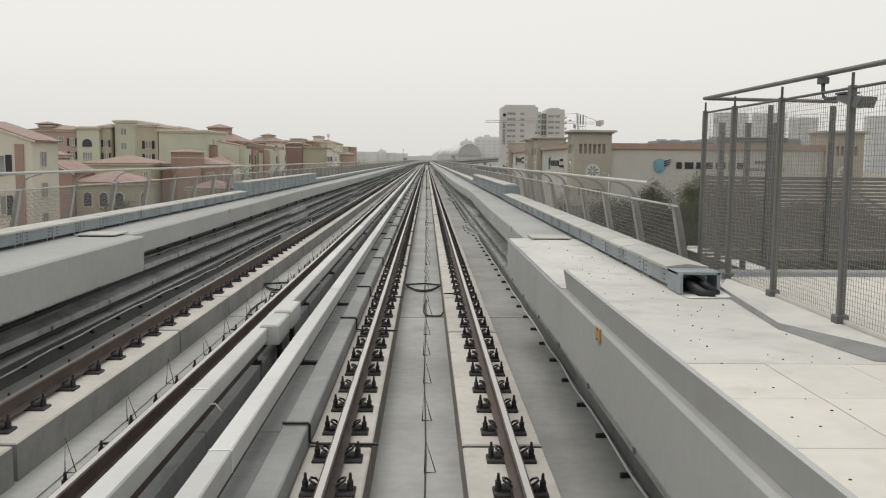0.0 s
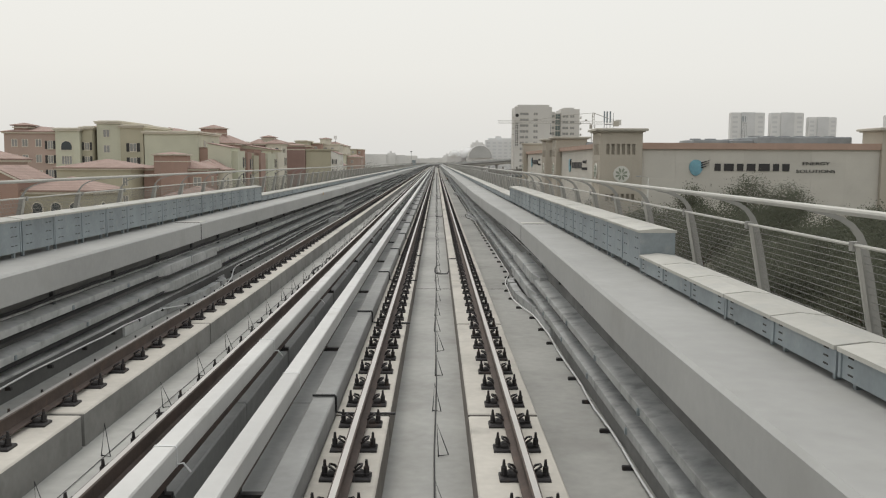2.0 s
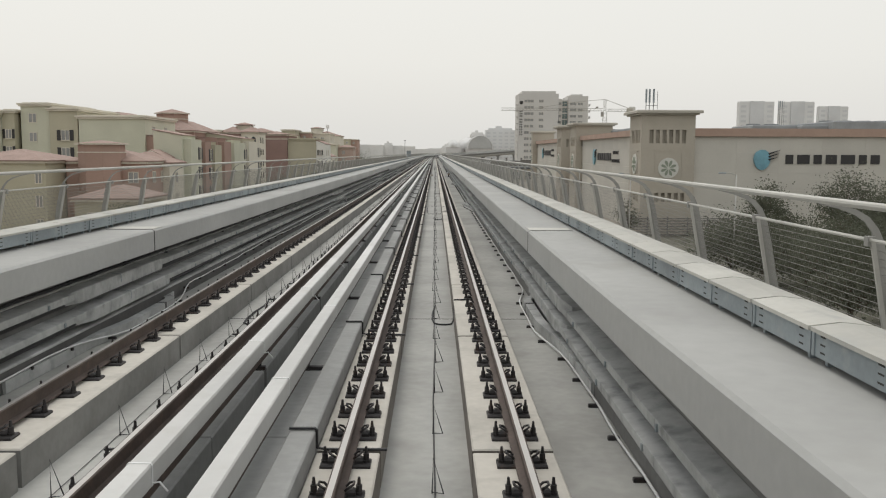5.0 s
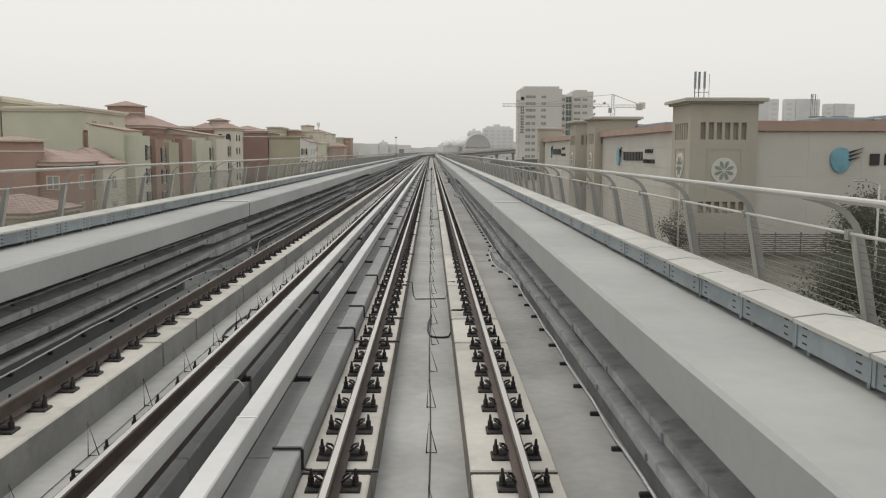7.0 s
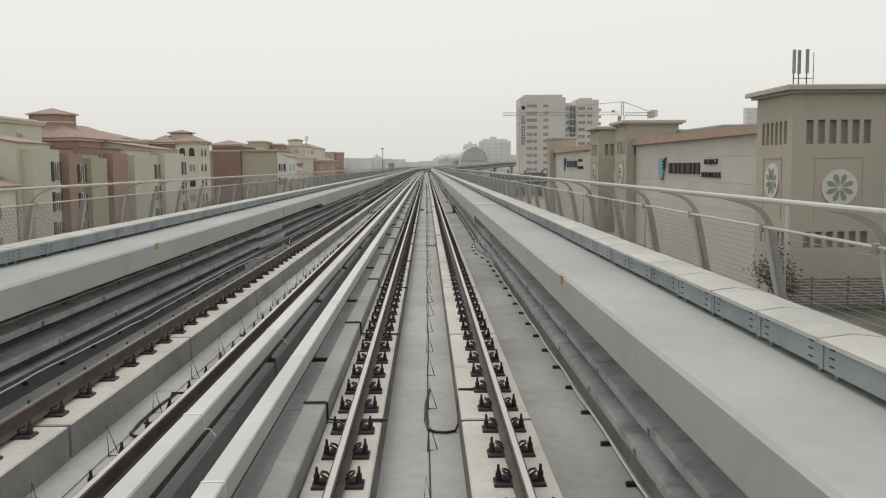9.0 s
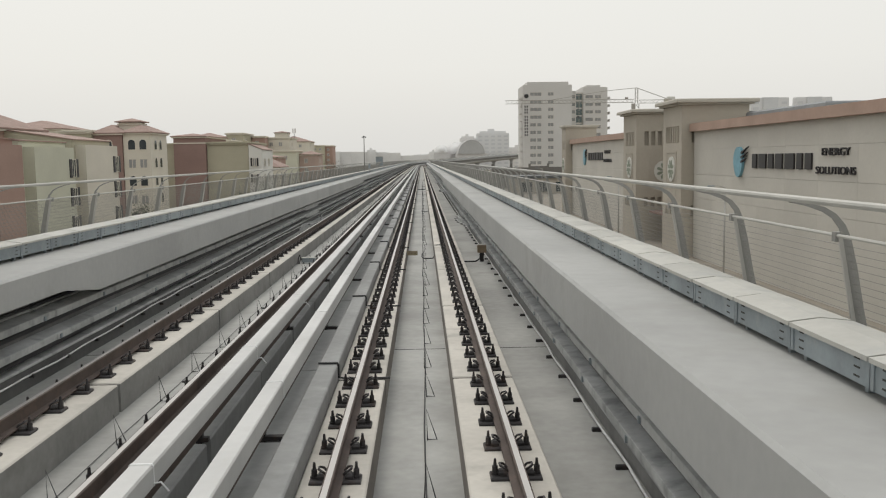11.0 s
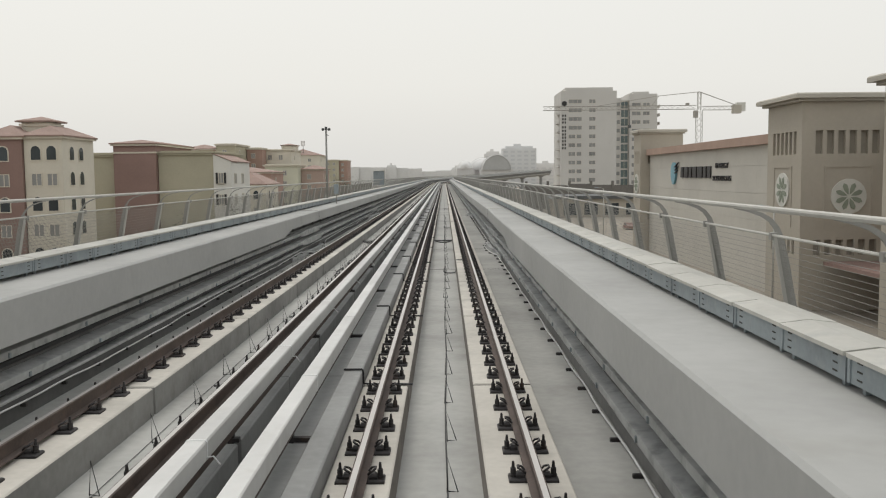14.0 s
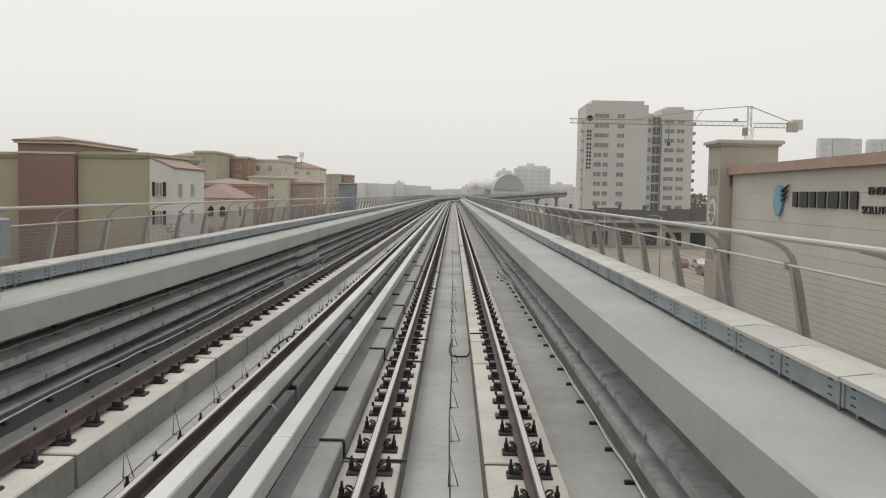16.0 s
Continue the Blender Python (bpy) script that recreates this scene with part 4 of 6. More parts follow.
# side faces in a darker concrete, their shadow painted in
kb.add([(2.78, 6.8, TOPZ + 0.01), (2.98, 8.9, TOPZ + 0.01), (3.29, 9.6, TOPZ + 0.01), (3.29, 5.6, TOPZ + 0.01), (2.98, 5.7, TOPZ + 0.012),
        (2.82, 6.9, TOPZ + 0.045), (3.0, 8.85, TOPZ + 0.06), (3.29, 9.5, TOPZ + 0.06), (3.29, 5.7, TOPZ + 0.05)],
       [(0, 1, 6, 5), (1, 2, 7, 6), (2, 3, 8, 7), (3, 4, 8), (4, 0, 5, 8)], 1)
kb.add([(2.82, 6.9, TOPZ + 0.045), (3.0, 8.85, TOPZ + 0.06), (3.29, 9.5, TOPZ + 0.06), (3.29, 5.7, TOPZ + 0.05)], [(0, 3, 2, 1)])
tagged(part("broken_kerb", kb, [SCREED, WEBC]), "broken pale mortar kerb at the foot of the screen", "kerb", kind="structure")
kb = Shape()
kb.prism([(3.3, TOPZ + 0.002), (6.4, TOPZ + 0.002), (6.4, TOPZ + 0.1), (3.3, TOPZ + 0.085)], -13, 9.4)
tagged(part("raised_kerb", kb, TILE), "raised pale slab beside the platform", "slab", kind="structure")
sb = Shape().box(3.36, 6.4, -13, 10.8, 0.3, TOPZ)
tagged(part("station_slab", sb, CONC), "concrete slab of the station end", "slab", kind="structure")
# low roof outside the fence, edged with pale corrugated sheet and a rail
lr = thing("low_roof", "low flat roof edged with pale corrugated sheet", "roof", at=(0, 0, 0))
part("roof_deck", Shape().box(5.16, 9.5, 10.9, 16.2, 0.2, 0.32), CONC, lr)
part("fascia", Shape().box(4.88, 5.15, 10.9, 16.18, -0.2, 0.76), SLATM, lr)
rid = Shape()
for k in range(44):
    y = 10.92 + 0.12 * k
    rid.prism([(4.83, 0.762), (5.2, 0.762), (5.2, 0.785), (4.83, 0.785)], y, y + 0.06).prism([(4.83, 0.762), (5.2, 0.762), (5.2, 0.77), (4.83, 0.77)], y + 0.06, y + 0.12)
part("corrugated_edge", rid, WHITEP, lr, "pale corrugated edge sheet")
part("edge_rail", Shape().tube([(4.86, 16.2, 0.8), (9.5, 16.2, 0.8)], 0.03, 8), WHITEP, lr, "white edge rail", smooth=True)
# torn trough end and its rag of white sheet
te = thing("trough_end", "torn open galvanised trough end with a dark cable mouth", "cable trough", at=(2.5, 8.55, TOPZ))
part("shell", Shape().box(0.0, 0.03, 0, 0.44, 0.02, 0.22).box(0.4, 0.43, 0.1, 0.44, 0.02, 0.22).box(0, 0.43, 0.1, 0.44, 0.2, 0.225), GALV, te)
part("torn_cable", Shape().tube([(0.12, 0.5, 0.1), (0.14, 0.1, 0.09), (0.2, -0.1, 0.04), (0.3, -0.15, 0.02)], 0.05, 8).tube([(0.25, 0.5, 0.12), (0.27, 0.05, 0.1), (0.36, -0.05, 0.03)], 0.04, 8), RUBBER, te, smooth=True)
part("sheet", Shape().prism([(0.02, 0.014), (0.75, 0.014), (0.82, 0.07), (0.75, 0.05), (0.4, 0.03)], -0.22, 0.32), WHITEP, te, "crumpled white sheet")
# rubble and grit on the screed
rb = Shape()
for k in range(110):
    x, y = rnd.uniform(1.75, 2.8), rnd.uniform(1.5, 13.5)
    r = rnd.choice((0.003, 0.004, 0.005, 0.007))
    rb.box(x, x + r * rnd.uniform(1, 2.2), y, y + r * rnd.uniform(1, 2.2), TOPZ + 0.01, TOPZ + 0.014 + r * 0.6)
tagged(part("grit", rb, RUST), "scattered grit and small stones on the screed", "grit", kind="stuff")

sc = thing("mesh_screen", "tall grey steel screen with wire mesh at the station end", "fence")
XS, Z0, ZT = 3.30, TOPZ + 0.125, 3.06
for y in (3.2, 5.0, 6.87, 8.24, 9.5, 10.5):
    p = part("post", Shape().box(XS - 0.025, XS + 0.025, y - 0.025, y + 0.025, TOPZ + 0.05, ZT - 0.08), SCREENP, sc)
    part("foot", Shape().bevel_box(XS - 0.05, XS + 0.05, y - 0.05, y + 0.05, TOPZ + 0.05, TOPZ + 0.12, 0.01), SCREENP, sc)
    part("stub", Shape().tube([(XS, y, ZT - 0.08), (XS, y, ZT + 0.02)], 0.012, 6), DARKPOST, sc)
part("top_rail", Shape().tube([(XS, 1.0, ZT + 0.02), (XS, 10.56, ZT + 0.07)], 0.021, 10), SCREENP, sc, smooth=True)
part("return_rail", Shape().tube([(XS, 10.56, ZT + 0.07), (XS + 1.6, 10.56, ZT + 0.05)], 0.021, 10), SCREENP, sc, smooth=True)
part("mid_rail", Shape().tube([(XS, 1.0, ZT - 0.1), (XS, 10.5, ZT - 0.1)], 0.012, 6), DARKPOST, sc)
for x in (XS + 0.8, XS + 1.55):
    part("post", Shape().box(x - 0.025, x + 0.025, 10.53, 10.58, Z0, ZT), DARKPOST, sc)
wires = Shape()
y = 1.0
while y < 10.5:
    wires.box(XS - 0.0012, XS + 0.0012, y, y + 0.0024, Z0 - 0.03, ZT - 0.1)
    y += 0.04
z = Z0 - 0.03
while z < ZT - 0.1:
    wires.box(XS - 0.0012, XS + 0.0012, 1.0, 10.5, z, z + 0.0024)
    wires.box(XS, XS + 1.55, 10.55, 10.5524, z, z + 0.0024)
    z += 0.04
x = XS
while x < XS + 1.55:
    wires.box(x, x + 0.0024, 10.552, 10.5544, Z0, ZT - 0.1)
    x += 0.04
# louvres across the lower part of the return, with a beam and a sloping rail
z = TOPZ + 0.14
while z < 2.16:
    part("slat", Shape().prism([(XS + 0.03, z), (6.3, z), (6.3, z + 0.03), (XS + 0.03, z + 0.03)], 10.60, 10.63), SLATM, sc)
    z += 0.044
part("beam", Shape().box(XS + 0.03, 6.3, 10.58, 10.66, 2.17, 2.21), SCREENP, sc)
part("stair_rail", Shape().tube([(4.95, 10.9, 2.17), (5.2, 10.9, 2.1), (6.3, 10.9, 1.5)], 0.025, 8), RAILM, sc, smooth=True)
for x in (XS + 0.3, XS + 0.62, XS + 0.95):
    part("inner_post", Shape().box(x - 0.03, x + 0.03, 10.75, 10.81, TOPZ, 2.86), SCREENP, sc)
part("inner_beam", Shape().box(XS + 0.25, XS + 1.1, 10.74, 10.82, 2.62, 2.68), SCREENP, sc)
part("wire_mesh", wires, WIREM, sc)["kind"] = "stuff"
cc = thing("flood_lamp", "grey flood lamp on a bent arm fixed to the screen", "lamp", at=(3.33, 7.0, 2.9))
part("arm", Shape().tube([(0, 0.46, 0.16), (0, 0.45, 0.06), (0, 0.43, 0.03), (0, 0.38, 0.01), (0, 0.1, 0.0)], 0.016, 7), DARKPOST, cc, smooth=True)
part("knuckle", Shape().bevel_box(-0.03, 0.03, 0.41, 0.51, 0.14, 0.2, 0.01), DARKPOST, cc)
part("head", Shape().add([(-0.05, 0.1, -0.02), (0.09, 0.1, -0.02), (0.09, -0.24, -0.1), (-0.05, -0.24, -0.1), (-0.04, 0.11, 0.025), (0.08, 0.11, 0.025), (0.08, -0.31, -0.02), (-0.04, -0.31, -0.02)],
     [(0, 1, 2, 3), (7, 6, 5, 4), (0, 4, 5, 1), (1, 5, 6, 2), (2, 6, 7, 3), (3, 7, 4, 0)]), DARKPOST, cc)
part("lens", Shape().add([(-0.035, 0.05, -0.034), (0.075, 0.05, -0.034), (0.075, -0.2, -0.093), (-0.035, -0.2, -0.093)], [(0, 1, 2, 3)]), PALEWIRE, cc)
part("hood", Shape().box(-0.045, 0.085, -0.02, 0.13, 0.025, 0.04), DARKPOST, cc)

# left side: pole with aerials, and a cabinet standing over the trough
ml = thing("signal_mast", "thin dark mast with small aerials on the walkway edge", "mast", at=(-6.0, 228.4, TOPZ))
part("pole", Shape().tube([(0, 0, 0), (0, 0, 3.75)], [0.062, 0.045], 10), POSTM, ml, smooth=True)
part("cap", Shape().bevel_box(-0.06, 0.06, -0.06, 0.06, 3.75, 3.9, 0.02), DARKPOST, ml)
part("arm", Shape().tube([(-0.2, 0, 3.74), (0.2, 0, 3.78)], 0.018, 6), DARKPOST, ml)
for q in (-1, 1):
    part("aerial", Shape().bevel_box(q * 0.16 - 0.06, q * 0.16 + 0.06, -0.05, 0.05, 3.7, 3.83, 0.02), DARKPOST, ml)
part("bracket", Shape().tube([(0, -0.02, 3.52), (0.13, -0.02, 3.45)], 0.02, 6), DARKPOST, ml)
part("base_plate", Shape().box(-0.18, 0.18, -0.18, 0.18, 0, 0.03), DARKPOST, ml)
bx = thing("trackside_box", "narrow blue-grey equipment box by the mast", "box", at=(-5.45, 227.72, TOPZ))
part("case", Shape().bevel_box(-0.11, 0.11, -0.12, 0.12, 0.5, 0.98, 0.02), GALV, bx)
part("stem", Shape().tube([(0, 0, 0), (0, 0, 0.5)], 0.035, 8), POSTM, bx)
cb = thing("equipment_cabinet", "pale grey cabinet on a bent arm over the trough", "cabinet", at=(-6.45, 271, TOPZ))
part("case", Shape().bevel_box(-0.55, 0.5, -0.3, 0.3, 0.5, 1.85, 0.03), GALV, cb)
part("roof", Shape().bevel_box(-0.6, 0.55, -0.35, 0.35, 1.85, 1.92, 0.02), LID, cb)
part("leg", Shape().box(0.42, 0.56, -0.08, 0.08, 0, 1.9), RAILM, cb)
part("leg", Shape().box(-0.5, -0.4, -0.08, 0.08, 0.0, 0.5), RAILM, cb)

# ---- the cooling plant beside the line ----
PB = thing("cooling_plant", "beige plant building with square towers and terracotta coping", "building", at=(0, 0, -9))
ZB = 9.0     # the plant's own floor lies nine metres under the railheads


def pb(x0, x1, y0, y1, z0, z1, mat, name, label=""):
    return part(name, Shape().box(x0, x1, y0, y1, z0 + ZB, z1 + ZB), mat, PB, label)


# wall panels with recessed joints, south and west
pb(37.0, 79.8, 177.0, 184.0, -9, 4.8, PANEL, "core")
pb(31.0, 79.8, 184.0, 240.0, -9, 4.75, PANEL, "core")
pb(37.2, 79.8, 240.0, 262.0, -9, 4.75, PANEL, "core")
pb(31.0, 79.8, 262.0, 322.5, -9, 4.75, PANEL, "core")
for k in range(7):
    x0, x1 = 36.9 + 6.14 * k, 36.9 + 6.14 * (k + 1)
    for z0, z1 in ((-9, -2.7), (-2.68, -0.31), (-0.29, 2.51), (2.53, 4.88)):
        pb(x0 + 0.008, x1 - 0.008, 176.75, 177.0, z0, z1, PANEL, "wall_panel")
for y0, y1, n in ((184.3, 234.3, 8), (263.4, 314.8, 8)):
    for k in range(n):
        a, b = y0 + (y1 - y0) * k / n, y0 + (y1 - y0) * (k + 1) / n
        for z0, z1 in ((-9, -2.29), (-2.27, 0.36), (0.38, 3.11), (3.13, 5.1)):
            pb(30.62, 31.0, a + 0.008, b - 0.008, z0, z1, PANEL, "wall_panel")
pb(36.86, 37.19, 242.2, 255.5, -9, 5.1, BEIGE, "link_wall")
# copings, sloped on top
cp = Shape()
cp.prism([(36.9, 4.9 + ZB), (79.9, 4.9 + ZB), (79.9, 6.04 + ZB), (36.9, 6.04 + ZB)], 176.3, 178.2)
part("coping", cp, COPPER, PB, "terracotta coping")
for y0, y1 in ((184.0, 234.3), (263.4, 314.8)):
    q = Shape()
    q.prism([(30.05, 5.1 + ZB), (32.2, 5.1 + ZB), (32.2, 6.05 + ZB), (30.05, 5.98 + ZB)], y0, y1)
    part("coping", q, COPPER, PB, "terracotta coping")
pb(37.2, 79.7, 184, 322, 4.76, 5.2, CORN, "roof")


def medallion(cx, cy, cz, face):
    """A pale disc with eight green petals, on a face towards -y ('s') or -x ('w')."""
    def place(u, w, d):
        return (cx + u, cy - d, cz + w) if face == "s" else (cx - d, cy - u, cz + w)
    disc = Shape()
    n = 32
    ring = [place(1.45 * math.cos(2 * math.pi * k / n), 1.45 * math.sin(2 * math.pi * k / n), d) for d in (0.0, 0.12) for k in range(n)]
    disc.add(ring, [tuple(range(n, 2 * n))] + [(k, (k + 1) % n, n + (k + 1) % n, n + k) for k in range(n)])
    m = part("medallion", disc, WHITEP, PB, "round pale medallion")
    for k in range(8):
        a = math.pi / 8 + k * math.pi / 4
        pt = Shape()
        line = [(0.16, 0.0), (0.55, 0.17), (0.95, 0.2), (1.18, 0.0), (0.95, -0.2), (0.55, -0.17)]
        vs = []
        for d in (0.12, 0.17):
            for r, w in line:
                vs.append(place(r * math.cos(a) - w * math.sin(a), r * math.sin(a) + w * math.cos(a), d))
        pt.add(vs, [tuple(range(6, 12))] + [(i, (i + 1) % 6, 6 + (i + 1) % 6, 6 + i) for i in range(6)])
        part("petal", pt, PETAL, m)


def plant_tower(x0, y0, w=7.6, top=8.55, d=7.6, over=0.85):
    x1, y1 = x0 + w, y0 + d
    body = Shape()
    # shaft with recessed window slots: built from piers and bands
    zs = (-4.45, -3.15, 3.9, 5.8)
    bands = [(-9, zs[0]), (zs[1], zs[2]), (zs[3], top - 0.65)]
    for z0, z1 in bands:
        body.box(x0, x1, y0, y1, z0 + ZB, z1 + ZB)
    for z0, z1 in ((zs[0], zs[1]), (zs[2], zs[3])):
        body.box(x0 + 0.35, x1 - 0.35, y0 + 0.35, y1 - 0.35, z0 + ZB, z1 + ZB, 1)
        n, a, b = 6, 0.95, w - 1.1
        edges = [0.0] + [v for k in range(n) for v in (a + (b - a) * k / n + 0.17, a + (b - a) * (k + 1) / n - 0.17)] + [w]
        for k in range(0, len(edges) - 1, 2):
            e0, e1 = edges[k], edges[k + 1]
            body.box(x0 + e0, x0 + e1, y0, y0 + 0.35, z0 + ZB, z1 + ZB)
            s = d / w
            body.box(x0, x0 + 0.35, max(y0 + 0.35, y0 + e0 * s), min(y1 - 0.35, y0 + e1 * s), z0 + ZB, z1 + ZB)
            body.box(x1 - 0.35, x1, max(y0 + 0.35, y0 + e0 * s), min(y1 - 0.35, y0 + e1 * s), z0 + ZB, z1 + ZB)
        body.box(x0, x1, y1 - 0.35, y1, z0 + ZB, z1 + ZB)
    t = part("tower", body, [BEIGE, SLOT], PB)
    part("cornice", Shape().box(x0 - over * 0.5, x1 + over * 0.5, y0 - over * 0.5, y1 + over * 0.5, top - 0.65 + ZB, top - 0.42 + ZB)
         .bevel_box(x0 - over, x1 + over, y0 - over, y1 + over, top - 0.42 + ZB, top + ZB, 0.1), CORN, t, "pale stone cornice")
    # raised border round the medallion
    for face in ("s", "w"):
        u0, u1 = 1.9, w - 1.7
        for a, b, z0, z1 in ((u0, u1, 2.78, 2.92), (u0, u0 + 0.12, -2.2, 2.78), (u1 - 0.12, u1, -2.2, 2.78)):
            if face == "s":
                bx = Shape().box(x0 + a, x0 + b, y0 - 0.06, y0, z0 + ZB, z1 + ZB)
            else:
                bx = Shape().box(x0 - 0.06, x0, y0 + a * d / w, y0 + b * d / w, z0 + ZB, z1 + ZB)
            part("border", bx, BEIGE, t)
    medallion(x0 + w * 0.515, y0, 0.4 + ZB, "s")
    medallion(x0, y0 + d * 0.5, 0.9 + ZB, "w")
    return t


plant_tower(29.25, 176.0)
plant_tower(29.25, 234.5, top=8.75)
plant_tower(29.25, 255.6, top=8.8, d=7.6)
plant_tower(29.25, 315.0, 6.3, 8.95, 4.6, 0.5)
plant_tower(79.9, 176.0, top=8.9)

# canopy between the middle towers
pb(31.0, 36.8, 243.0, 255.0, -5.2, -4.9, BROWN, "canopy", "brown canopy over the entrance")

# roof plant
for x0, x1, y0, y1, z in ((50, 57, 190, 200, 7.0), (57, 66, 188, 204, 6.9), (61, 79, 186, 200, 7.5), (46, 52, 262, 270, 7.4), (40, 47, 268, 300, 7.1), (36.5, 41, 215, 262, 7.2)):
    u = thing("roof_unit", "grey box of cooling equipment on the flat roof", "roof unit", at=(0, 0, 5.2), group="roof units")
    part("case", Shape().bevel_box(x0, x1, y0, y1, 0, z - 5.2, 0.15), UNITM, u)
    for k in range(int((x1 - x0) / 3)):
        part("fan_ring", Shape().tube([(x0 + 1.8 + 3 * k, (y0 + y1) / 2, z - 5.2), (x0 + 1.8 + 3 * k, (y0 + y1) / 2, z - 4.9)], 1.1, 16), UNITM, u)

# aerials on the first tower and another roof
for ax, ay, az in ((31.0, 179.0, 8.55), (103.2, 316.0, -9.0)):
    an = thing("aerial_mast", "cluster of grey phone aerials on a roof", "aerial", at=(ax, ay, az), group="roof aerials")
    h = 2.9 if az > 8 else 27.0
    for k, (dx, dy) in enumerate(((-0.55, 0), (0, 0.3), (0.5, -0.1))):
        part("pole", Shape().tube([(dx, dy, 0), (dx, dy, h)], 0.05, 6), DARKPOST, an)
        part("panel_aerial", Shape().bevel_box(dx - 0.13, dx + 0.13, dy - 0.12, dy - 0.03, h - 1.7, h + 0.25, 0.02), GALV, an)
    part("whip", Shape().tube([(1.1, 0, 0), (1.1, 0, h)], 0.03, 5), DARKPOST, an)
    part("crossbar", Shape().tube([(-0.6, 0, h - 2.1), (1.1, 0, h - 2.1)], 0.03, 5), DARKPOST, an)

# ---- signs on the plant ----
def text_mesh(words, size):
    """The outline of words in the built-in font, as a mesh 0.12 m deep in the x-z plane."""
    cu = bpy.data.curves.new("lettering", "FONT")
    cu.body, cu.size, cu.extrude, cu.align_x = words, size, 0.06, "CENTER"
    tmp = new("lettering", cu)
    me = bpy.data.meshes.new_from_object(tmp.evaluated_get(bpy.context.evaluated_depsgraph_get()))
    bpy.data.objects.remove(tmp)
    me.transform(Matrix.Rotation(math.pi / 2, 4, "X"))
    return me


ENERGY, SOLUT = text_mesh("ENERGY", 0.9), text_mesh("SOLUTIONS", 0.9)


def brand_sign(name, at, turn, span, cap, gap=4.8, small=1.0):
    """Disc emblem with fins, seven plain bars for the brand, and the two readable words."""
    root = thing(name, "dark raised lettering beside a blue-green emblem on the plant wall", "sign", at=at, group="plant signs", turn=turn)
    em = Shape()
    n = 24
    ring = [(-3.4 + 1.45 * math.cos(2 * math.pi * k / n) * (0.82 + 0.1 * math.sin(2 * math.pi * k / n)), d, 0.55 + 1.45 * math.sin(2 * math.pi * k / n)) for d in (0, -0.25) for k in range(n)]
    em.add(ring, [tuple(range(n, 2 * n))[::-1]] + [(k, n + k, n + (k + 1) % n, (k + 1) % n) for k in range(n)])
    part("emblem", em, AQUA, root, "blue-green rounded emblem")
    for k in range(3):
        fin = Shape()
        z = 1.5 - 0.42 * k
        fin.add([(-2.6, d, z) for d in (-0.1, -0.3)] + [(-0.75 - 0.2 * k, d, z + 0.5 - 0.1 * k) for d in (-0.1, -0.3)] + [(-2.45, d, z - 0.22) for d in (-0.1, -0.3)],
                [(1, 5, 3), (0, 2, 4), (0, 1, 3, 2), (2, 3, 5, 4), (4, 5, 1, 0)])
        part("fin", fin, DARKSIGN, root)
    widths = (0.9, 1.45, 0.95, 1.3, 1.65, 0.9, 1.05)
    total = sum(widths) + 0.5 * 6
    u = 0.0
    for w in widths:
        a, b = u / total * span, (u + w) / total * span
        part("letter_bar", Shape().bevel_box(a, b, -0.15, 0, 0, cap, 0.02), DARKSIGN, root)
        u += w + 0.5
    for me, x, z, wide in ((ENERGY, span + gap, 1.1, 4.9 * small), (SOLUT, span + gap, -0.3, 7.0 * small)):
        ob = part("lettering", me, DARKSIGN, root, at=(x, -0.06, z))
        sx = wide / max(0.1, max(v.co.x for v in me.vertices) - min(v.co.x for v in me.vertices))
        ob.scale = (sx, 1, 0.9)
    return root


for w in (ENERGY, SOLUT):
    w.materials.append(DARKSIGN)
brand_sign("wall_sign", (50.1, 176.74, 1.06), 0, 13.5, 1.3)
brand_sign("wall_sign", (30.6, 216.4, 1.22), -math.pi / 2, 12.4, 1.3, 3.9, 0.9)
brand_sign("wall_sign", (30.6, 297.1, 1.86), -math.pi / 2, 12.7, 1.35, 3.9, 0.9)

# ---- apartment tower ----
def window(root, x0, x1, y, z0, z1, glass=FARGL, face="s", panes=1):
    """A window on a wall towards -y, or towards +x or -x at x = y."""
    fr, gl = Shape(), Shape()
    t = 0.09
    def bx(s, a, b, c0, c1, d0, d1):
        if face == "s":
            s.box(a, b, y - d1, y - d0, c0, c1)
        elif face == "e":
            s.box(y + d0, y + d1, a, b, c0, c1)
        else:
            s.box(y - d1, y - d0, a, b, c0, c1)
    for a, b, c0, c1 in ((x0, x1, z0 - t, z0), (x0, x1, z1, z1 + t), (x0 - t, x0, z0 - t, z1 + t), (x1, x1 + t, z0 - t, z1 + t)):
        bx(fr, a, b, c0, c1, 0.0, 0.1)
    for k in range(1, panes):
        u = x0 + (x1 - x0) * k / panes
        bx(fr, u - 0.05, u + 0.05, z0, z1, 0.0, 0.08)
    w = part("window", fr, CREAM, root)
    bx(gl, x0, x1, z0, z1, 0.005, 0.03)
    part("pane", gl, glass, w)
    return w


AT = thing("apartment_tower", "tall pale apartment tower with rows of windows and balconies", "building", at=(43.5, 513, -9))
part("wall", Shape().box(0, 20.7, 0, 20, 0, 42.1).box(1.8, 19.3, 0.6, 19, 42.1, 43.4), TOWERW, AT)
part("stair_wing", Shape().box(20.7, 23.3, 5, 26, 0, 39.8), TOWERW, AT)
part("glazed_wing", Shape().box(23.3, 26.5, 6.6, 26, 0, 39.2), TOWERW, AT)
part("wing", Shape().box(26.5, 36.9, 5, 26, 0, 41.3).box(28, 34, 6, 24, 41.28, 42.2), TOWERW, AT)
part("podium", Shape().box(-4, 60, -6, 30, 0, 6.2), BEIGE, AT)
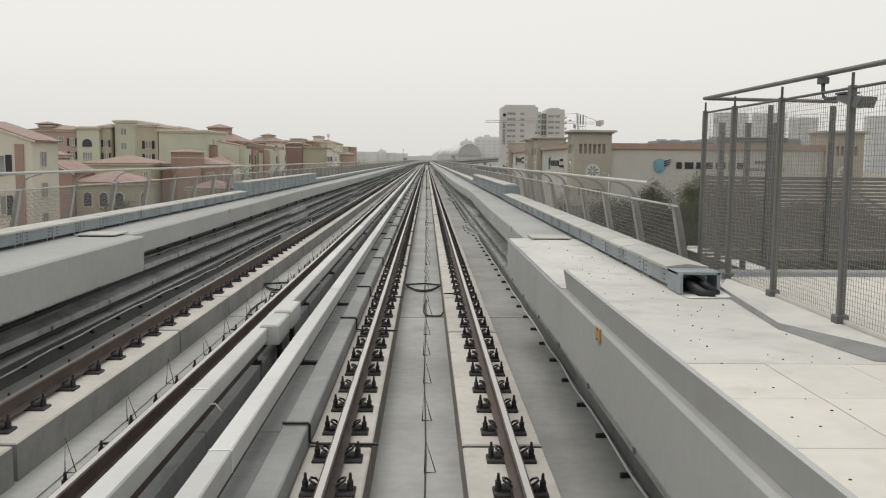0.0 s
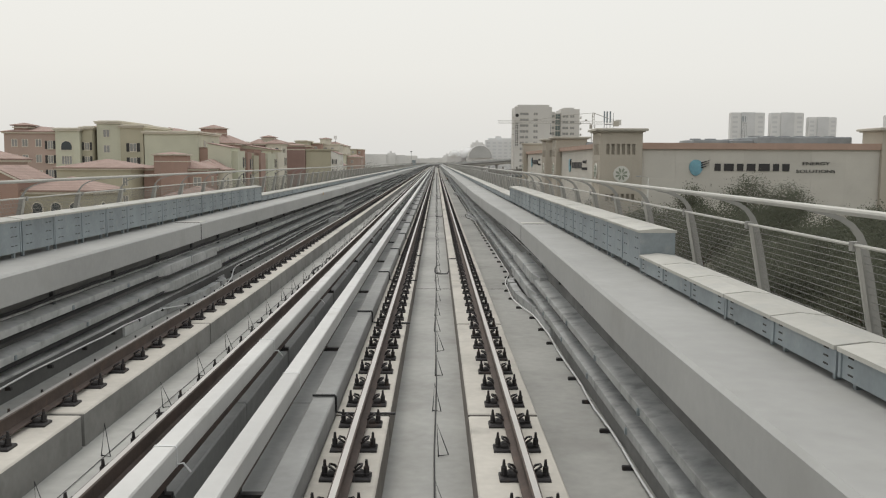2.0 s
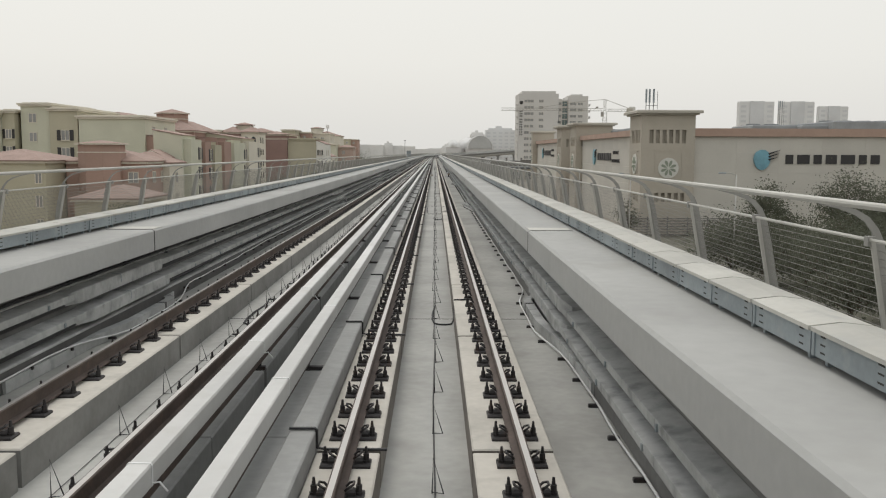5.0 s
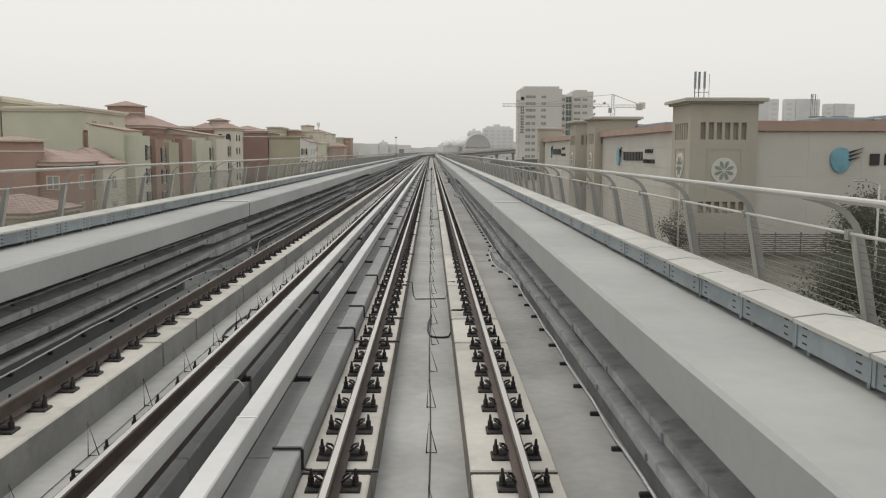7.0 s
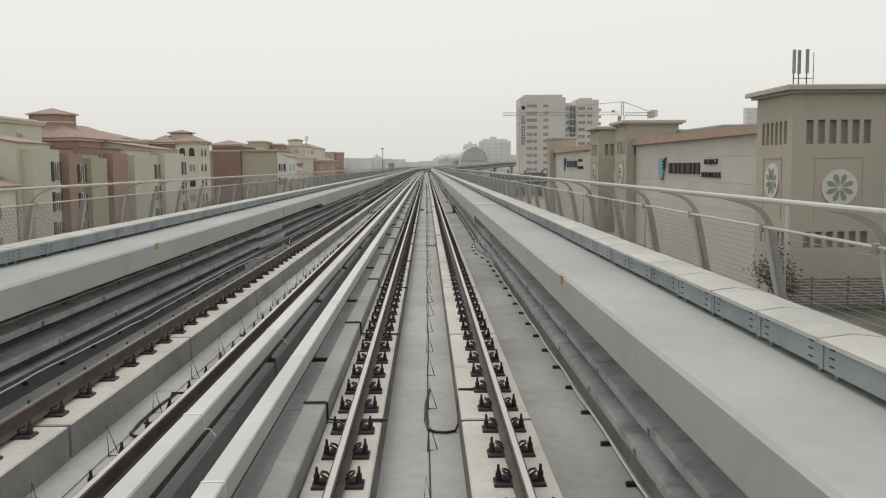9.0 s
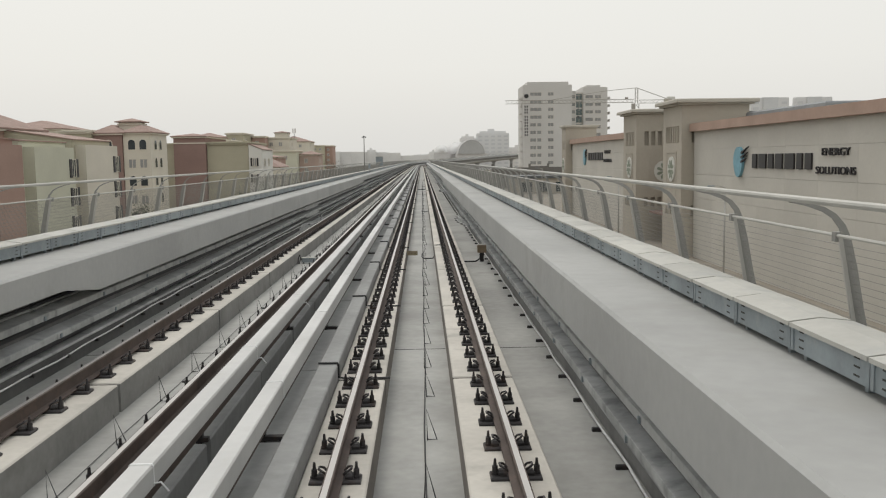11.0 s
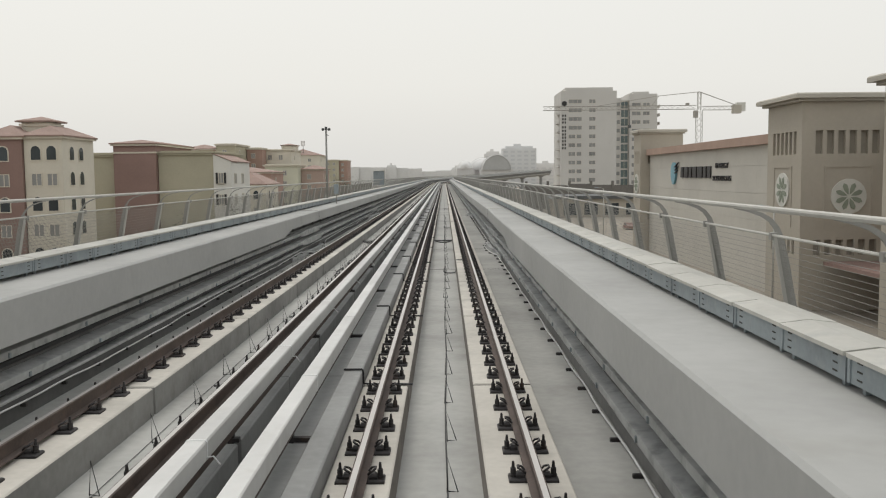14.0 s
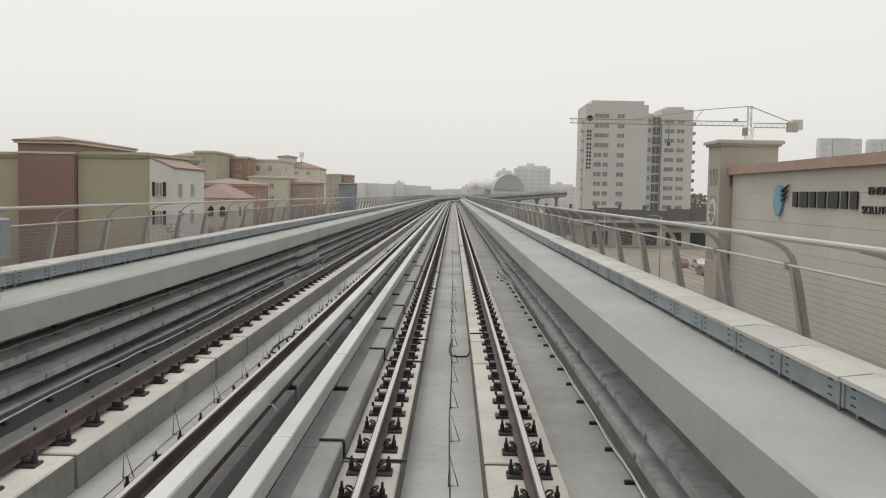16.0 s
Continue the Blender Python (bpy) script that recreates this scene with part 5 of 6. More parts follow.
for k in range(8):
    window(AT, -2 + 7.5 * k, 3.2 + 7.5 * k, -6, 1.6, 4.9, panes=3)
for k in range(10):
    z = 37.6 - 3.22 * k
    if k < 4:
        window(AT, 2.9, 7.7, 0, z, z + 1.35, panes=3)
    else:
        window(AT, 2.9, 5.3, 0, z, z + 1.35, panes=2)
        window(AT, 5.9, 7.6, 0, z, z + 1.35)
    window(AT, 10.5, 12.8, 0, z, z + 1.35, panes=2)
    window(AT, 21.1, 22.9, 5, z - 1.0, z + 0.4)
    window(AT, 23.6, 26.2, 6.6, z - 1.6, z + 1.0, TEALGL, panes=2)
    window(AT, 27.4, 30.6, 5, z - 1.0, z + 0.3, panes=2)
    window(AT, 31.6, 34.0, 5, z - 1.0, z + 0.3, panes=2)
    b = part("balcony", Shape().box(-1.0, 0, 3.5, 8.0, z - 1.0, z - 0.75).box(-1.0, -0.9, 3.5, 8.0, z - 0.75, z + 0.25), TOWERW, AT)
    part("balcony", Shape().box(36.9, 38.4, 7, 12, z - 1.4, z - 1.15).box(38.3, 38.4, 7, 12, z - 1.15, z - 0.2), TOWERW, AT)
for zc in (33.1, 31.8, 30.6, 28.8, 27.5, 26.2, 25.0, 23.7, 22.4, 21.1):
    for u in (0.75, 1.65):
        part("number_bar", Shape().box(u - 0.27, u + 0.27, -0.08, 0, zc - 0.4, zc + 0.4), DARKSIGN, AT, "small dark painted bar")
part("emblem", Shape().tube([(1.3, -0.12, 37.5), (1.3, 0, 37.5)], 0.95, 18), DARKSIGN, AT, "round dark emblem")

# ---- tower crane ----
CR = thing("tower_crane", "pale steel tower crane with a long jib", "crane", at=(75.5, 446, -8.1))


def lattice(s, a, b, w, n):
    """A square lattice bar from a to b."""
    a, b = Vector(a), Vector(b)
    d = (b - a).normalized()
    u = d.cross(Vector((0, 1, 0)) if abs(d.y) < 0.9 else Vector((1, 0, 0))).normalized()
    w2 = d.cross(u)
    cs = [u * w + w2 * w, u * w - w2 * w, -u * w - w2 * w, -u * w + w2 * w]
    for c in cs:
        s.tube([a + c, b + c], 0.06, 4)
    for k in range(n):
        p, q = a + (b - a) * (k / n), a + (b - a) * ((k + 1) / n)
        for j in range(4):
            s.tube([p + cs[j], q + cs[(j + 1) % 4]], 0.035, 4)


m = Shape()
lattice(m, (0, 0, 0), (0, 0, 29), 0.8, 16)
part("mast", m, CRANEM, CR)
m = Shape()
lattice(m, (-46, 0, 29.9), (-1, 0, 29.9), 0.55, 30)
part("jib", m, CRANEM, CR)
m = Shape()
lattice(m, (1, 0, 29.6), (11, 0, 29.6), 0.55, 7)
part("counter_jib", m, CRANEM, CR)
m = Shape()
lattice(m, (0, 0, 29), (0, 0, 34.4), 0.45, 4)
part("apex", m, CRANEM, CR)
part("winch", Shape().bevel_box(-4.0, -3.0, -0.4, 0.4, 30.4, 31.2, 0.08), CRANEM, CR)
part("counterweight", Shape().bevel_box(9.8, 12.2, -0.9, 0.9, 28.0, 30.5, 0.1), CORN, CR)
part("counterweight", Shape().bevel_box(10.8, 13.4, -0.8, 0.8, 28.6, 31.2, 0.1), WHITEP, CR)
part("cab", Shape().bevel_box(-1.9, -0.75, -1.6, -0.4, 26.8, 28.9, 0.15), CRANEM, CR)
part("stay", Shape().tube([(0, 0, 34.4), (-12, 0, 33.3), (-30, 0, 30.5)], 0.09, 4).tube([(0, 0, 34.4), (12, 0, 30)], 0.12, 4).tube([(-12, 0, 33.2), (-14, 0, 30.4)], 0.07, 4), CRANEM, CR)
part("hook", Shape().tube([(-20.5, 0, 29.3), (-20.5, 0, 24.8)], 0.08, 4).bevel_box(-20.9, -20.1, -0.3, 0.3, 24.0, 24.9, 0.1), DARKPOST, CR)

# ---- houses and flats on the far side ----
def hip_roof(s, x0, x1, y0, y1, z, h, over=0.5, slot=0):
    """A hipped roof with eaves."""
    x0, x1, y0, y1 = x0 - over, x1 + over, y0 - over, y1 + over
    w = min(x1 - x0, y1 - y0) / 2
    if x1 - x0 > y1 - y0:
        r = [(x0 + w, (y0 + y1) / 2), (x1 - w, (y0 + y1) / 2)]
    else:
        r = [((x0 + x1) / 2, y0 + w), ((x0 + x1) / 2, y1 - w)]
    vs = [(x0, y0, z), (x1, y0, z), (x1, y1, z), (x0, y1, z)]
    vs += [(a, b, z + 0.18) for a, b, _ in vs]
    vs += [(r[0][0], r[0][1], z + h), (r[1][0], r[1][1], z + h)]
    fs = [(3, 2, 1, 0)] + [(k, (k + 1) % 4, 4 + (k + 1) % 4, 4 + k) for k in range(4)]
    if x1 - x0 > y1 - y0:
        fs += [(4, 5, 9, 8), (5, 6, 9), (6, 7, 8, 9), (7, 4, 8)]
    else:
        fs += [(4, 5, 8), (5, 6, 9, 8), (6, 7, 9), (7, 4, 8, 9)]
    return s.add(vs, fs, slot)


def arch_window(root, u, y, z0, z1, w, face="s"):
    """A narrow window with a round head and a pale surround."""
    n = 8
    def outline(g, top):
        pts = [(u - w / 2 - g, z0 - g), (u + w / 2 + g, z0 - g)]
        pts += [(u + (w / 2 + g) * math.cos(math.pi * k / n), z1 - w / 2 + (w / 2 + g) * math.sin(math.pi * k / n)) for k in range(n + 1)]
        return pts
    for nm, g, d, mat, par in (("window", 0.14, 0.09, CREAM, root), ("pane", 0.0, 0.12, GLASS, None)):
        o = outline(g, z1)
        k = len(o)
        if face == "s":
            vs = [(a, y - e, b) for e in (0.0, d) for a, b in o]
        else:
            vs = [(y + e, a, b) for e in (0.0, d) for a, b in o]
        fs = [tuple(range(k, 2 * k))] + [(i, (i + 1) % k, k + (i + 1) % k, k + i) for i in range(k)]
        ob = part(nm, Shape().add(vs, fs), mat, par or last)
        last = ob


GZ = 9.0


def house(name, label, x0, x1, y0, y1, top, wall, roof="flat", south=(), east=(), side=None, cornice=CREAM, arch=False, rise=1.6, drop=2.7):
    """A block with its storeys of windows. south, east: places of windows along the wall, each a pair of start and width; every 3.2 m of height."""
    root = thing(name, label, "building", at=(0, 0, -9), group="houses by the line")
    t = top + GZ
    part("wall", Shape().box(x0, x1, y0, y1, 0, t), wall, root)
    if side:
        part("bay", Shape().box(x1, x1 + 1.2, y0 + 1.0, y1 - 0.6, 0, t - 0.6), side, root)
    if roof == "hip":
        part("eaves_board", Shape().box(x0 - 0.35, x1 + 0.35, y0 - 0.35, y1 + 0.35, t, t + 0.25), cornice, root)
        part("roof", hip_roof(Shape(), x0, x1, y0, y1, t + 0.25, rise), ROOFT, root)
    elif roof == "shed":
        s = Shape()
        s.prism([(x0 - 0.2, t + rise), (x0 - 0.2, t + rise - 0.14), (x1 + 0.2, t - 0.04), (x1 + 0.2, t + 0.1)][::-1], y0 - 0.12, y1 + 0.12)
        part("roof", s, ROOFT, root)
        part("gable", Shape().prism([(x0, t), (x1, t), (x0, t + rise - 0.25)], y0, y1), wall, root)
    elif roof == "gable":
        xm = (x0 + x1) / 2
        part("gable", Shape().prism([(x0, t), (x1, t), (xm, t + rise)], y0, y1), wall, root)
        for q in (x0 - 0.4, x1 + 0.4):
            zq = t - 0.4 * rise / (xm - x0)
            o = [(q, zq + 0.02), (xm, t + rise + 0.02), (xm, t + rise + 0.2), (q, zq + 0.2)]
            part("roof", Shape().prism(o if q < xm else o[::-1], y0 - 0.05, y1 + 0.3), ROOFT, root)
            part("verge", Shape().prism([(a, b - 0.12) for a, b in o] if q < xm else [(a, b - 0.12) for a, b in o][::-1], y0 - 0.2, y0 - 0.06), CREAM, root)
    else:
        part("cornice", Shape().box(x0 - 0.3, x1 + 0.3, y0 - 0.3, y1 + 0.3, t, t + 0.3).box(x0 - 0.5, x1 + 0.5, y0 - 0.5, y1 + 0.5, t + 0.3, t + 0.55), cornice, root)
        part("roof", Shape().box(x0 + 0.2, x1 - 0.2, y0 + 0.2, y1 - 0.2, t + 0.55, t + 0.7), cornice, root)
    z = t - drop
    row = 0
    while z > 0.6:
        for a, w in south:
            if arch and row % 2 == 0:
                arch_window(root, a + w / 2, y0, z, z + 1.75, w)
            else:
                window(root, a, a + w, y0, z, z + 1.45, panes=2)
        xe = x1 + 1.2 if side else x1
        for a, w in east:
            if side:
                window(root, a, a + 1.0, xe, z, z + 1.9, glass=GLASS, face="e", panes=2)
                for u in (a - 0.75, a + 1.12):
                    part("shutter", Shape().box(xe - 0.02, xe + 0.1, u, u + 0.63, z - 0.1, z + 2.0), DARKSIGN, root)
            elif arch:
                arch_window(root, a + w / 2, xe, z, z + 1.7, w, "e")
            else:
                window(root, a, a + w, xe, z, z + 1.5, face="e", panes=2)
        z -= 3.25
        row += 1
    return root


def shutter_window(root, x0, x1, y, z0, z1, arched=False):
    """A pale window between two dark open shutters."""
    window(root, x0, x1, y, z0, z1, panes=2)
    w = (x1 - x0) * 0.5
    for a, b in ((x0 - w - 0.12, x0 - 0.12), (x1 + 0.12, x1 + w + 0.12)):
        part("shutter", Shape().box(a, b, y - 0.1, y + 0.02, z0 - 0.1, z1 + 0.1), DARKSIGN, root)
    part("sill", Shape().box(x0 - 0.15, x1 + 0.15, y - 0.22, y + 0.02, z0 - 0.22, z0 - 0.12), CREAM, root)


def small_top(x0, x1, y0, y1, z0, z1, wall, rise=1.0, label="terracotta roof lantern with a low hipped roof"):
    """A square lantern that stands on a roof."""
    root = thing("roof_lantern", label, "roof lantern", at=(0, 0, z0), group="roof lanterns")
    part("wall", Shape().box(x0, x1, y0, y1, -0.3, z1 - z0), wall, root)
    part("band", Shape().box(x0 - 0.25, x1 + 0.25, y0 - 0.25, y1 + 0.25, z1 - z0 - 0.5, z1 - z0 - 0.2), CREAM, root)
    part("roof", hip_roof(Shape(), x0, x1, y0, y1, z1 - z0, rise, 0.6), ROOFT, root)


def round_top(cx, cy, r, z0, z1, wall, rise):
    """An eight-sided lantern with a band and a low pointed roof."""
    root = thing("roof_lantern", "eight-sided terracotta roof lantern with a pale band", "roof lantern", at=(cx, cy, z0), group="roof lanterns")
    h = z1 - z0
    def ring(q, z):
        return [(q * math.cos(math.pi * (k + 0.5) / 4), q * math.sin(math.pi * (k + 0.5) / 4), z) for k in range(8)]
    def drum(a, b, q):
        return Shape().add(ring(q, a) + ring(q, b), [(k, (k + 1) % 8, 8 + (k + 1) % 8, 8 + k) for k in range(8)] + [tuple(reversed(range(8))), tuple(range(8, 16))])
    part("wall", drum(-0.3, h, r), wall, root)
    part("band", drum(h - 1.15, h - 1.0, r + 0.1), CREAM, root)
    part("eaves_board", drum(h, h + 0.18, r + 0.45), CREAM, root)
    part("roof", Shape().add(ring(r + 0.5, h + 0.18) + [(0, 0, h + 0.18 + rise)], [(k, (k + 1) % 8, 8) for k in range(8)]), ROOFT, root)


# nearest: terrace by the station, seen over the fence
nh = house("town_house", "cream house with terracotta bands and dark shutters", -52, -40.6, 92, 98.5, 4.0, CREAM, "gable", [], [(94, 1.3)], rise=1.9)
for z in (0.6, -3.6, -7.0):
    shutter_window(nh, -44.6, -43.4, 92, z + 9, z + 10.8)
part("pilaster", Shape().box(-42.3, -41.4, 91.86, 92.02, 0, 12.6), PINK, nh)
house("town_house", "terracotta gabled house with white windows", -50, -44.6, 112, 120, 0.4, PINK, "gable", [(-47.7, 1.1)], [(114, 1.3)], rise=1.3)
house("town_house", "olive rendered house with arched openings", -44.5, -37, 113, 121, -1.2, OLIVE, "hip", [(-43.5, 1.0), (-41.5, 1.0), (-39.5, 1.0)], [(115, 1.2)], arch=True, rise=1.6)
house("town_house", "rose rendered house with tiled roof", -66, -54, 122, 135, 2.2, ROSE, "hip", [(-64, 1.2), (-60, 1.2), (-57, 1.2)], [(125, 1.3)], rise=2.4)
house("town_house", "cream house with a tile roof and dark shutters", -78, -68, 130, 146, 6.2, CREAM, "hip", [(-76, 1.3), (-72, 1.3)], [(133, 1.3), (139, 1.3)], rise=2.0)
small_top(-76, -72.5, 136, 140, 7.6, 10.0, PINK)
cb = house("apartment_block", "rose apartment block with shuttered windows and tiled roof", -90, -79.2, 203, 220, 8.0, ROSE, "hip", [(-88.4, 1.1), (-86.2, 1.1), (-83.4, 1.1)], [], rise=1.4)
for z in (4.9, 1.9, -1.1):
    shutter_window(cb, -80.9, -79.9, 203, z + 9, z + 10.5)
small_top(-88.3, -85.3, 204, 207.5, 8.0, 9.6, PINK, 0.7)
cb = house("apartment_block", "sage apartment bay with arched white windows", -79.1, -74.1, 202.4, 220, 8.5, SAGE, "flat", [], [])
for z in (4.6, 1.7, -1.2):
    arch_window(cb, -76.8, 202.4, z + 9, z + 10.8, 2.2) if z > 4 else window(cb, -77.8, -75.8, 202.4, z + 9, z + 10.6, panes=4)
cb = house("apartment_block", "olive recessed block with dark shutters", -74.0, -71.9, 203.4, 220, 8.9, OLIVE, "flat", [], [])
for z in (4.7, 1.8, -1.1):
    shutter_window(cb, -73.4, -72.5, 203.4, z + 9, z + 10.4)
# long low terracotta building in front
house("low_building", "plain olive-walled building under a low tiled roof", -66, -53.2, 172, 186, 0.8, OLIVE, "hip", [(-54.6, 0.8)], [], rise=1.7)
house("low_building", "long low terracotta building under a tiled roof", -53, -41.5, 178.2, 190, 0.7, PINK, "hip", [(-44, 1.3)], [(181, 1.3), (185, 1.3)], rise=1.9)
round_top(-47.9, 178.6, 3.2, -8.9, 3.4, PINK, 0.5)
house("low_building", "olive house with a tiled roof", -40.5, -33.5, 150, 160, -3.2, OLIVE, "hip", [(-39, 1.1), (-36, 1.1)], [(153, 1.2)], rise=1.5)
# sage and cream blocks behind
house("apartment_block", "sage apartment block with a heavy flat cornice", -71.3, -66.3, 204.6, 224, 10.1, SAGE, "flat", [(-69.9, 1.2)], [])
cb = house("apartment_block", "olive projecting block with large dark shutters", -66.2, -61.4, 204.0, 223, 9.3, OLIVE, "flat", [], [(209, 1.4), (216, 1.4)])
for z in (4.4, 1.4, -1.6):
    shutter_window(cb, -64.2, -62.9, 204.0, z + 9, z + 10.6)
house("apartment_block", "pale green blank-walled block with a cream cornice", -61.2, -49.9, 204, 222, 8.0, SAGE, "flat", [], [(208, 1.4), (215, 1.4)])
house("apartment_block", "rose block with a tiled roof behind the terrace", -70, -58.5, 226, 246, 8.4, ROSE, "hip", [(-68, 1.3), (-64, 1.3)], [], rise=1.8)
round_top(-55.2, 238.4, 3.2, 6.8, 10.3, PINK, 0.9)
house("apartment_block", "terracotta roofed block behind the terrace", -58, -49, 232, 252, 6.4, PINK, "hip", [(-56, 1.3), (-52.5, 1.3)], [(236, 1.3), (243, 1.3)], rise=2.4)
# terrace of coloured gable ends
for y0, d, top, wall, bay, win, rise in ((195.5, 8.2, 5.1, SAGE, SAGE, 201.6, 1.0), (204.6, 5.6, 4.8, PINK, PINK, 208.7, 0.7), (211.2, 6.8, 4.3, OLIVE, OLIVE, 0, 0.5),
                                         (218.6, 7.2, 5.0, PINK, PINK, 0, 0.9), (227.0, 12.0, 4.9, SAGE, SAGE, 237.6, 0.9), (241.0, 12.6, 5.3, OLIVE, CREAM, 252.0, 1.9)):
    house("terrace_house", "%s terrace house with a flat bay and dark shutters" % {SAGE.name: "sage", PINK.name: "terracotta", OLIVE.name: "olive"}[wall.name],
          -45.8 if y0 < 200 else -52.5, -41.2, y0, y0 + d, top, wall, "shed", [(-44.6, 0.9)] if wall is PINK else [], [(win, 1.3)] if win else [], side=bay, rise=rise, drop=3.9)
house("terrace_house", "low cream house with stepped tile roofs", -49, -40.5, 186, 193.5, 0.4, CREAM, "hip", [(-47.5, 1.1), (-44, 1.1)], [(189, 1.2)], rise=1.8)
house("terrace_house", "small terracotta house with a tiled roof", -46.5, -42.6, 190, 194.5, 1.6, PINK, "gable", [(-45.0, 0.9)], [(192, 1.0)], rise=1.0)
# hipped tower house and its neighbours
house("tower_house", "cream tower house with arched windows and hipped roof", -53.5, -48.6, 296, 306, 7.6, CREAM, "hip", [(-52.6, 1.2), (-50.6, 1.2)], [(298, 1.2), (301, 1.2)], arch=True, rise=1.5)
house("tower_house", "dark terracotta wing beside the tower house", -58.6, -53.6, 295.6, 308, 7.5, BROWN, "hip", [(-56.6, 1.2)], [], rise=1.7, arch=True)
house("tower_house", "olive flats joined to the tower house", -64, -58.7, 294.5, 310, 7.8, OLIVE, "flat", [(-62, 1.2)], [])
small_top(-55.3, -51.6, 299.5, 303, 8.4, 9.9, CREAM, 0.8, "cream roof lantern with a low hipped roof")
house("apartment_block", "olive flats with arched upper windows", -74, -66.5, 290, 304, 7.4, OLIVE, "flat", [(-72.6, 1.1), (-70.8, 1.1), (-69, 1.1)], [], arch=True)
# olive and brown gable end with the white bay
house("apartment_block", "large plain olive gable wall with a thin coping", -44.9, -36.3, 322.3, 342, 6.0, OLIVE, "flat", [], [], cornice=OLIVE)
house("apartment_block", "olive wing behind the brown one", -56.4, -51.7, 322.4, 342, 5.8, OLIVE, "flat", [], [], cornice=OLIVE)
bb = house("apartment_block", "brown rendered wing with a pale cornice and tiled roof", -51.6, -45.0, 321.4, 341, 7.5, BROWN, "hip", [], [], rise=0.8)
part("band", Shape().box(-51.7, -44.9, 321.28, 341.1, 6.3 + 9, 6.55 + 9), CREAM, bb)
wf = house("apartment_block", "white gabled front with dark shuttered windows", -36.2, -33.4, 322.0, 335, 4.9, WHITEW, "shed", [], [(324, 1.2), (329, 1.2)], rise=1.4, drop=3.4)
for z in (1.6, -1.8):
    shutter_window(wf, -35.4, -34.7, 322.0, z + 9, z + 10.5)
house("terrace_house", "pale house with arched openings and tile roof", -45, -37, 366, 380, 0.6, CREAM, "hip", [(-43.5, 1.0), (-41.5, 1.0), (-39.5, 1.0)], [(369, 1.1), (373, 1.1)], arch=True, rise=2.6)
house("terrace_house", "terracotta house with a shallow tile roof", -60, -46, 418, 436, 3.4, PINK, "hip", [(-49.5, 1.6)], [(424, 1.3)], rise=1.5)
house("apartment_block", "terracotta flats behind the terrace", -74.5, -69.1, 452, 470, 10.8, PINK, "hip", [], [], rise=0.8)
house("apartment_block", "olive flats with small windows and a flat cornice", -69.0, -63.1, 451.5, 470, 12.0, OLIVE, "flat", [(-67.0, 1.2)], [(456, 1.2)])
house("apartment_block", "cream flats with balconies and a flat roof", -62.6, -49.9, 473, 492, 10.8, CREAM, "flat", [(-60.5, 1.2), (-57.5, 1.2), (-54, 1.2)], [(478, 1.2)])
house("apartment_block", "brown rendered flats with a plain cornice", -62.9, -58, 466, 472.5, 11.2, PINK, "flat", [(-61.5, 1.2)], [])
house("terrace_house", "sage house with a flat cornice", -54.5, -44.5, 452, 466, 5.6, SAGE, "flat", [(-52, 1.1), (-49, 1.1)], [])
house("terrace_house", "rose house with low tiled roof", -44.4, -37.5, 458, 472, 4.4, ROSE, "hip", [(-42.5, 1.1)], [(462, 1.2)], rise=1.4)
house("apartment_block", "cream flats with a tall roof and phone mast", -76.9, -58.6, 600, 622, 12.2, CREAM, "hip", [(-74, 1.4), (-69, 1.4), (-64, 1.4)], [(605, 1.4)], rise=3.2)
small_top(-76.5, -69.7, 601, 608, 14.0, 17.2, CREAM, 1.0, "cream roof lantern with a low hipped roof")
house("apartment_block", "olive flats at the end of the row", -70.5, -61.5, 700, 720, 11.6, OLIVE, "flat", [(-68.5, 1.4), (-65, 1.4)], [])
house("apartment_block", "terracotta flats at the end of the row", -61.4, -56.6, 702, 720, 11.4, PINK, "flat", [(-60.2, 1.4)], [])
house("apartment_block", "cream flats between the terraces", -66, -54, 388, 404, 8.0, CREAM, "flat", [(-63.5, 1.2), (-60, 1.2), (-57, 1.2)], [(392, 1.2)])
house("apartment_block", "terracotta flats in the back row", -96, -84, 250, 268, 9.6, PINK, "hip", [(-93, 1.3), (-88, 1.3)], [], rise=2.0)
house("apartment_block", "cream flats in the back row", -92, -78, 330, 348, 9.8, CREAM, "hip", [(-90, 1.3), (-85, 1.3)], [], rise=2.2)
house("apartment_block", "sage flats in the back row", -100, -86, 520, 540, 12.8, SAGE, "hip", [(-97, 1.3), (-91, 1.3)], [], rise=2.2)
pm = thing("roof_mast", "phone mast with pale panel aerials on a roof", "aerial", at=(-66.6, 603, 15.0))
part("pole", Shape().tube([(0, 0, -1.5), (0, 0, 4.2)], 0.12, 8), DARKPOST, pm)
for dx in (-0.7, 0.0, 0.7):
    part("panel_aerial", Shape().bevel_box(dx - 0.25, dx + 0.25, -0.3, -0.1, 1.9, 4.4, 0.05), PALE, pm)

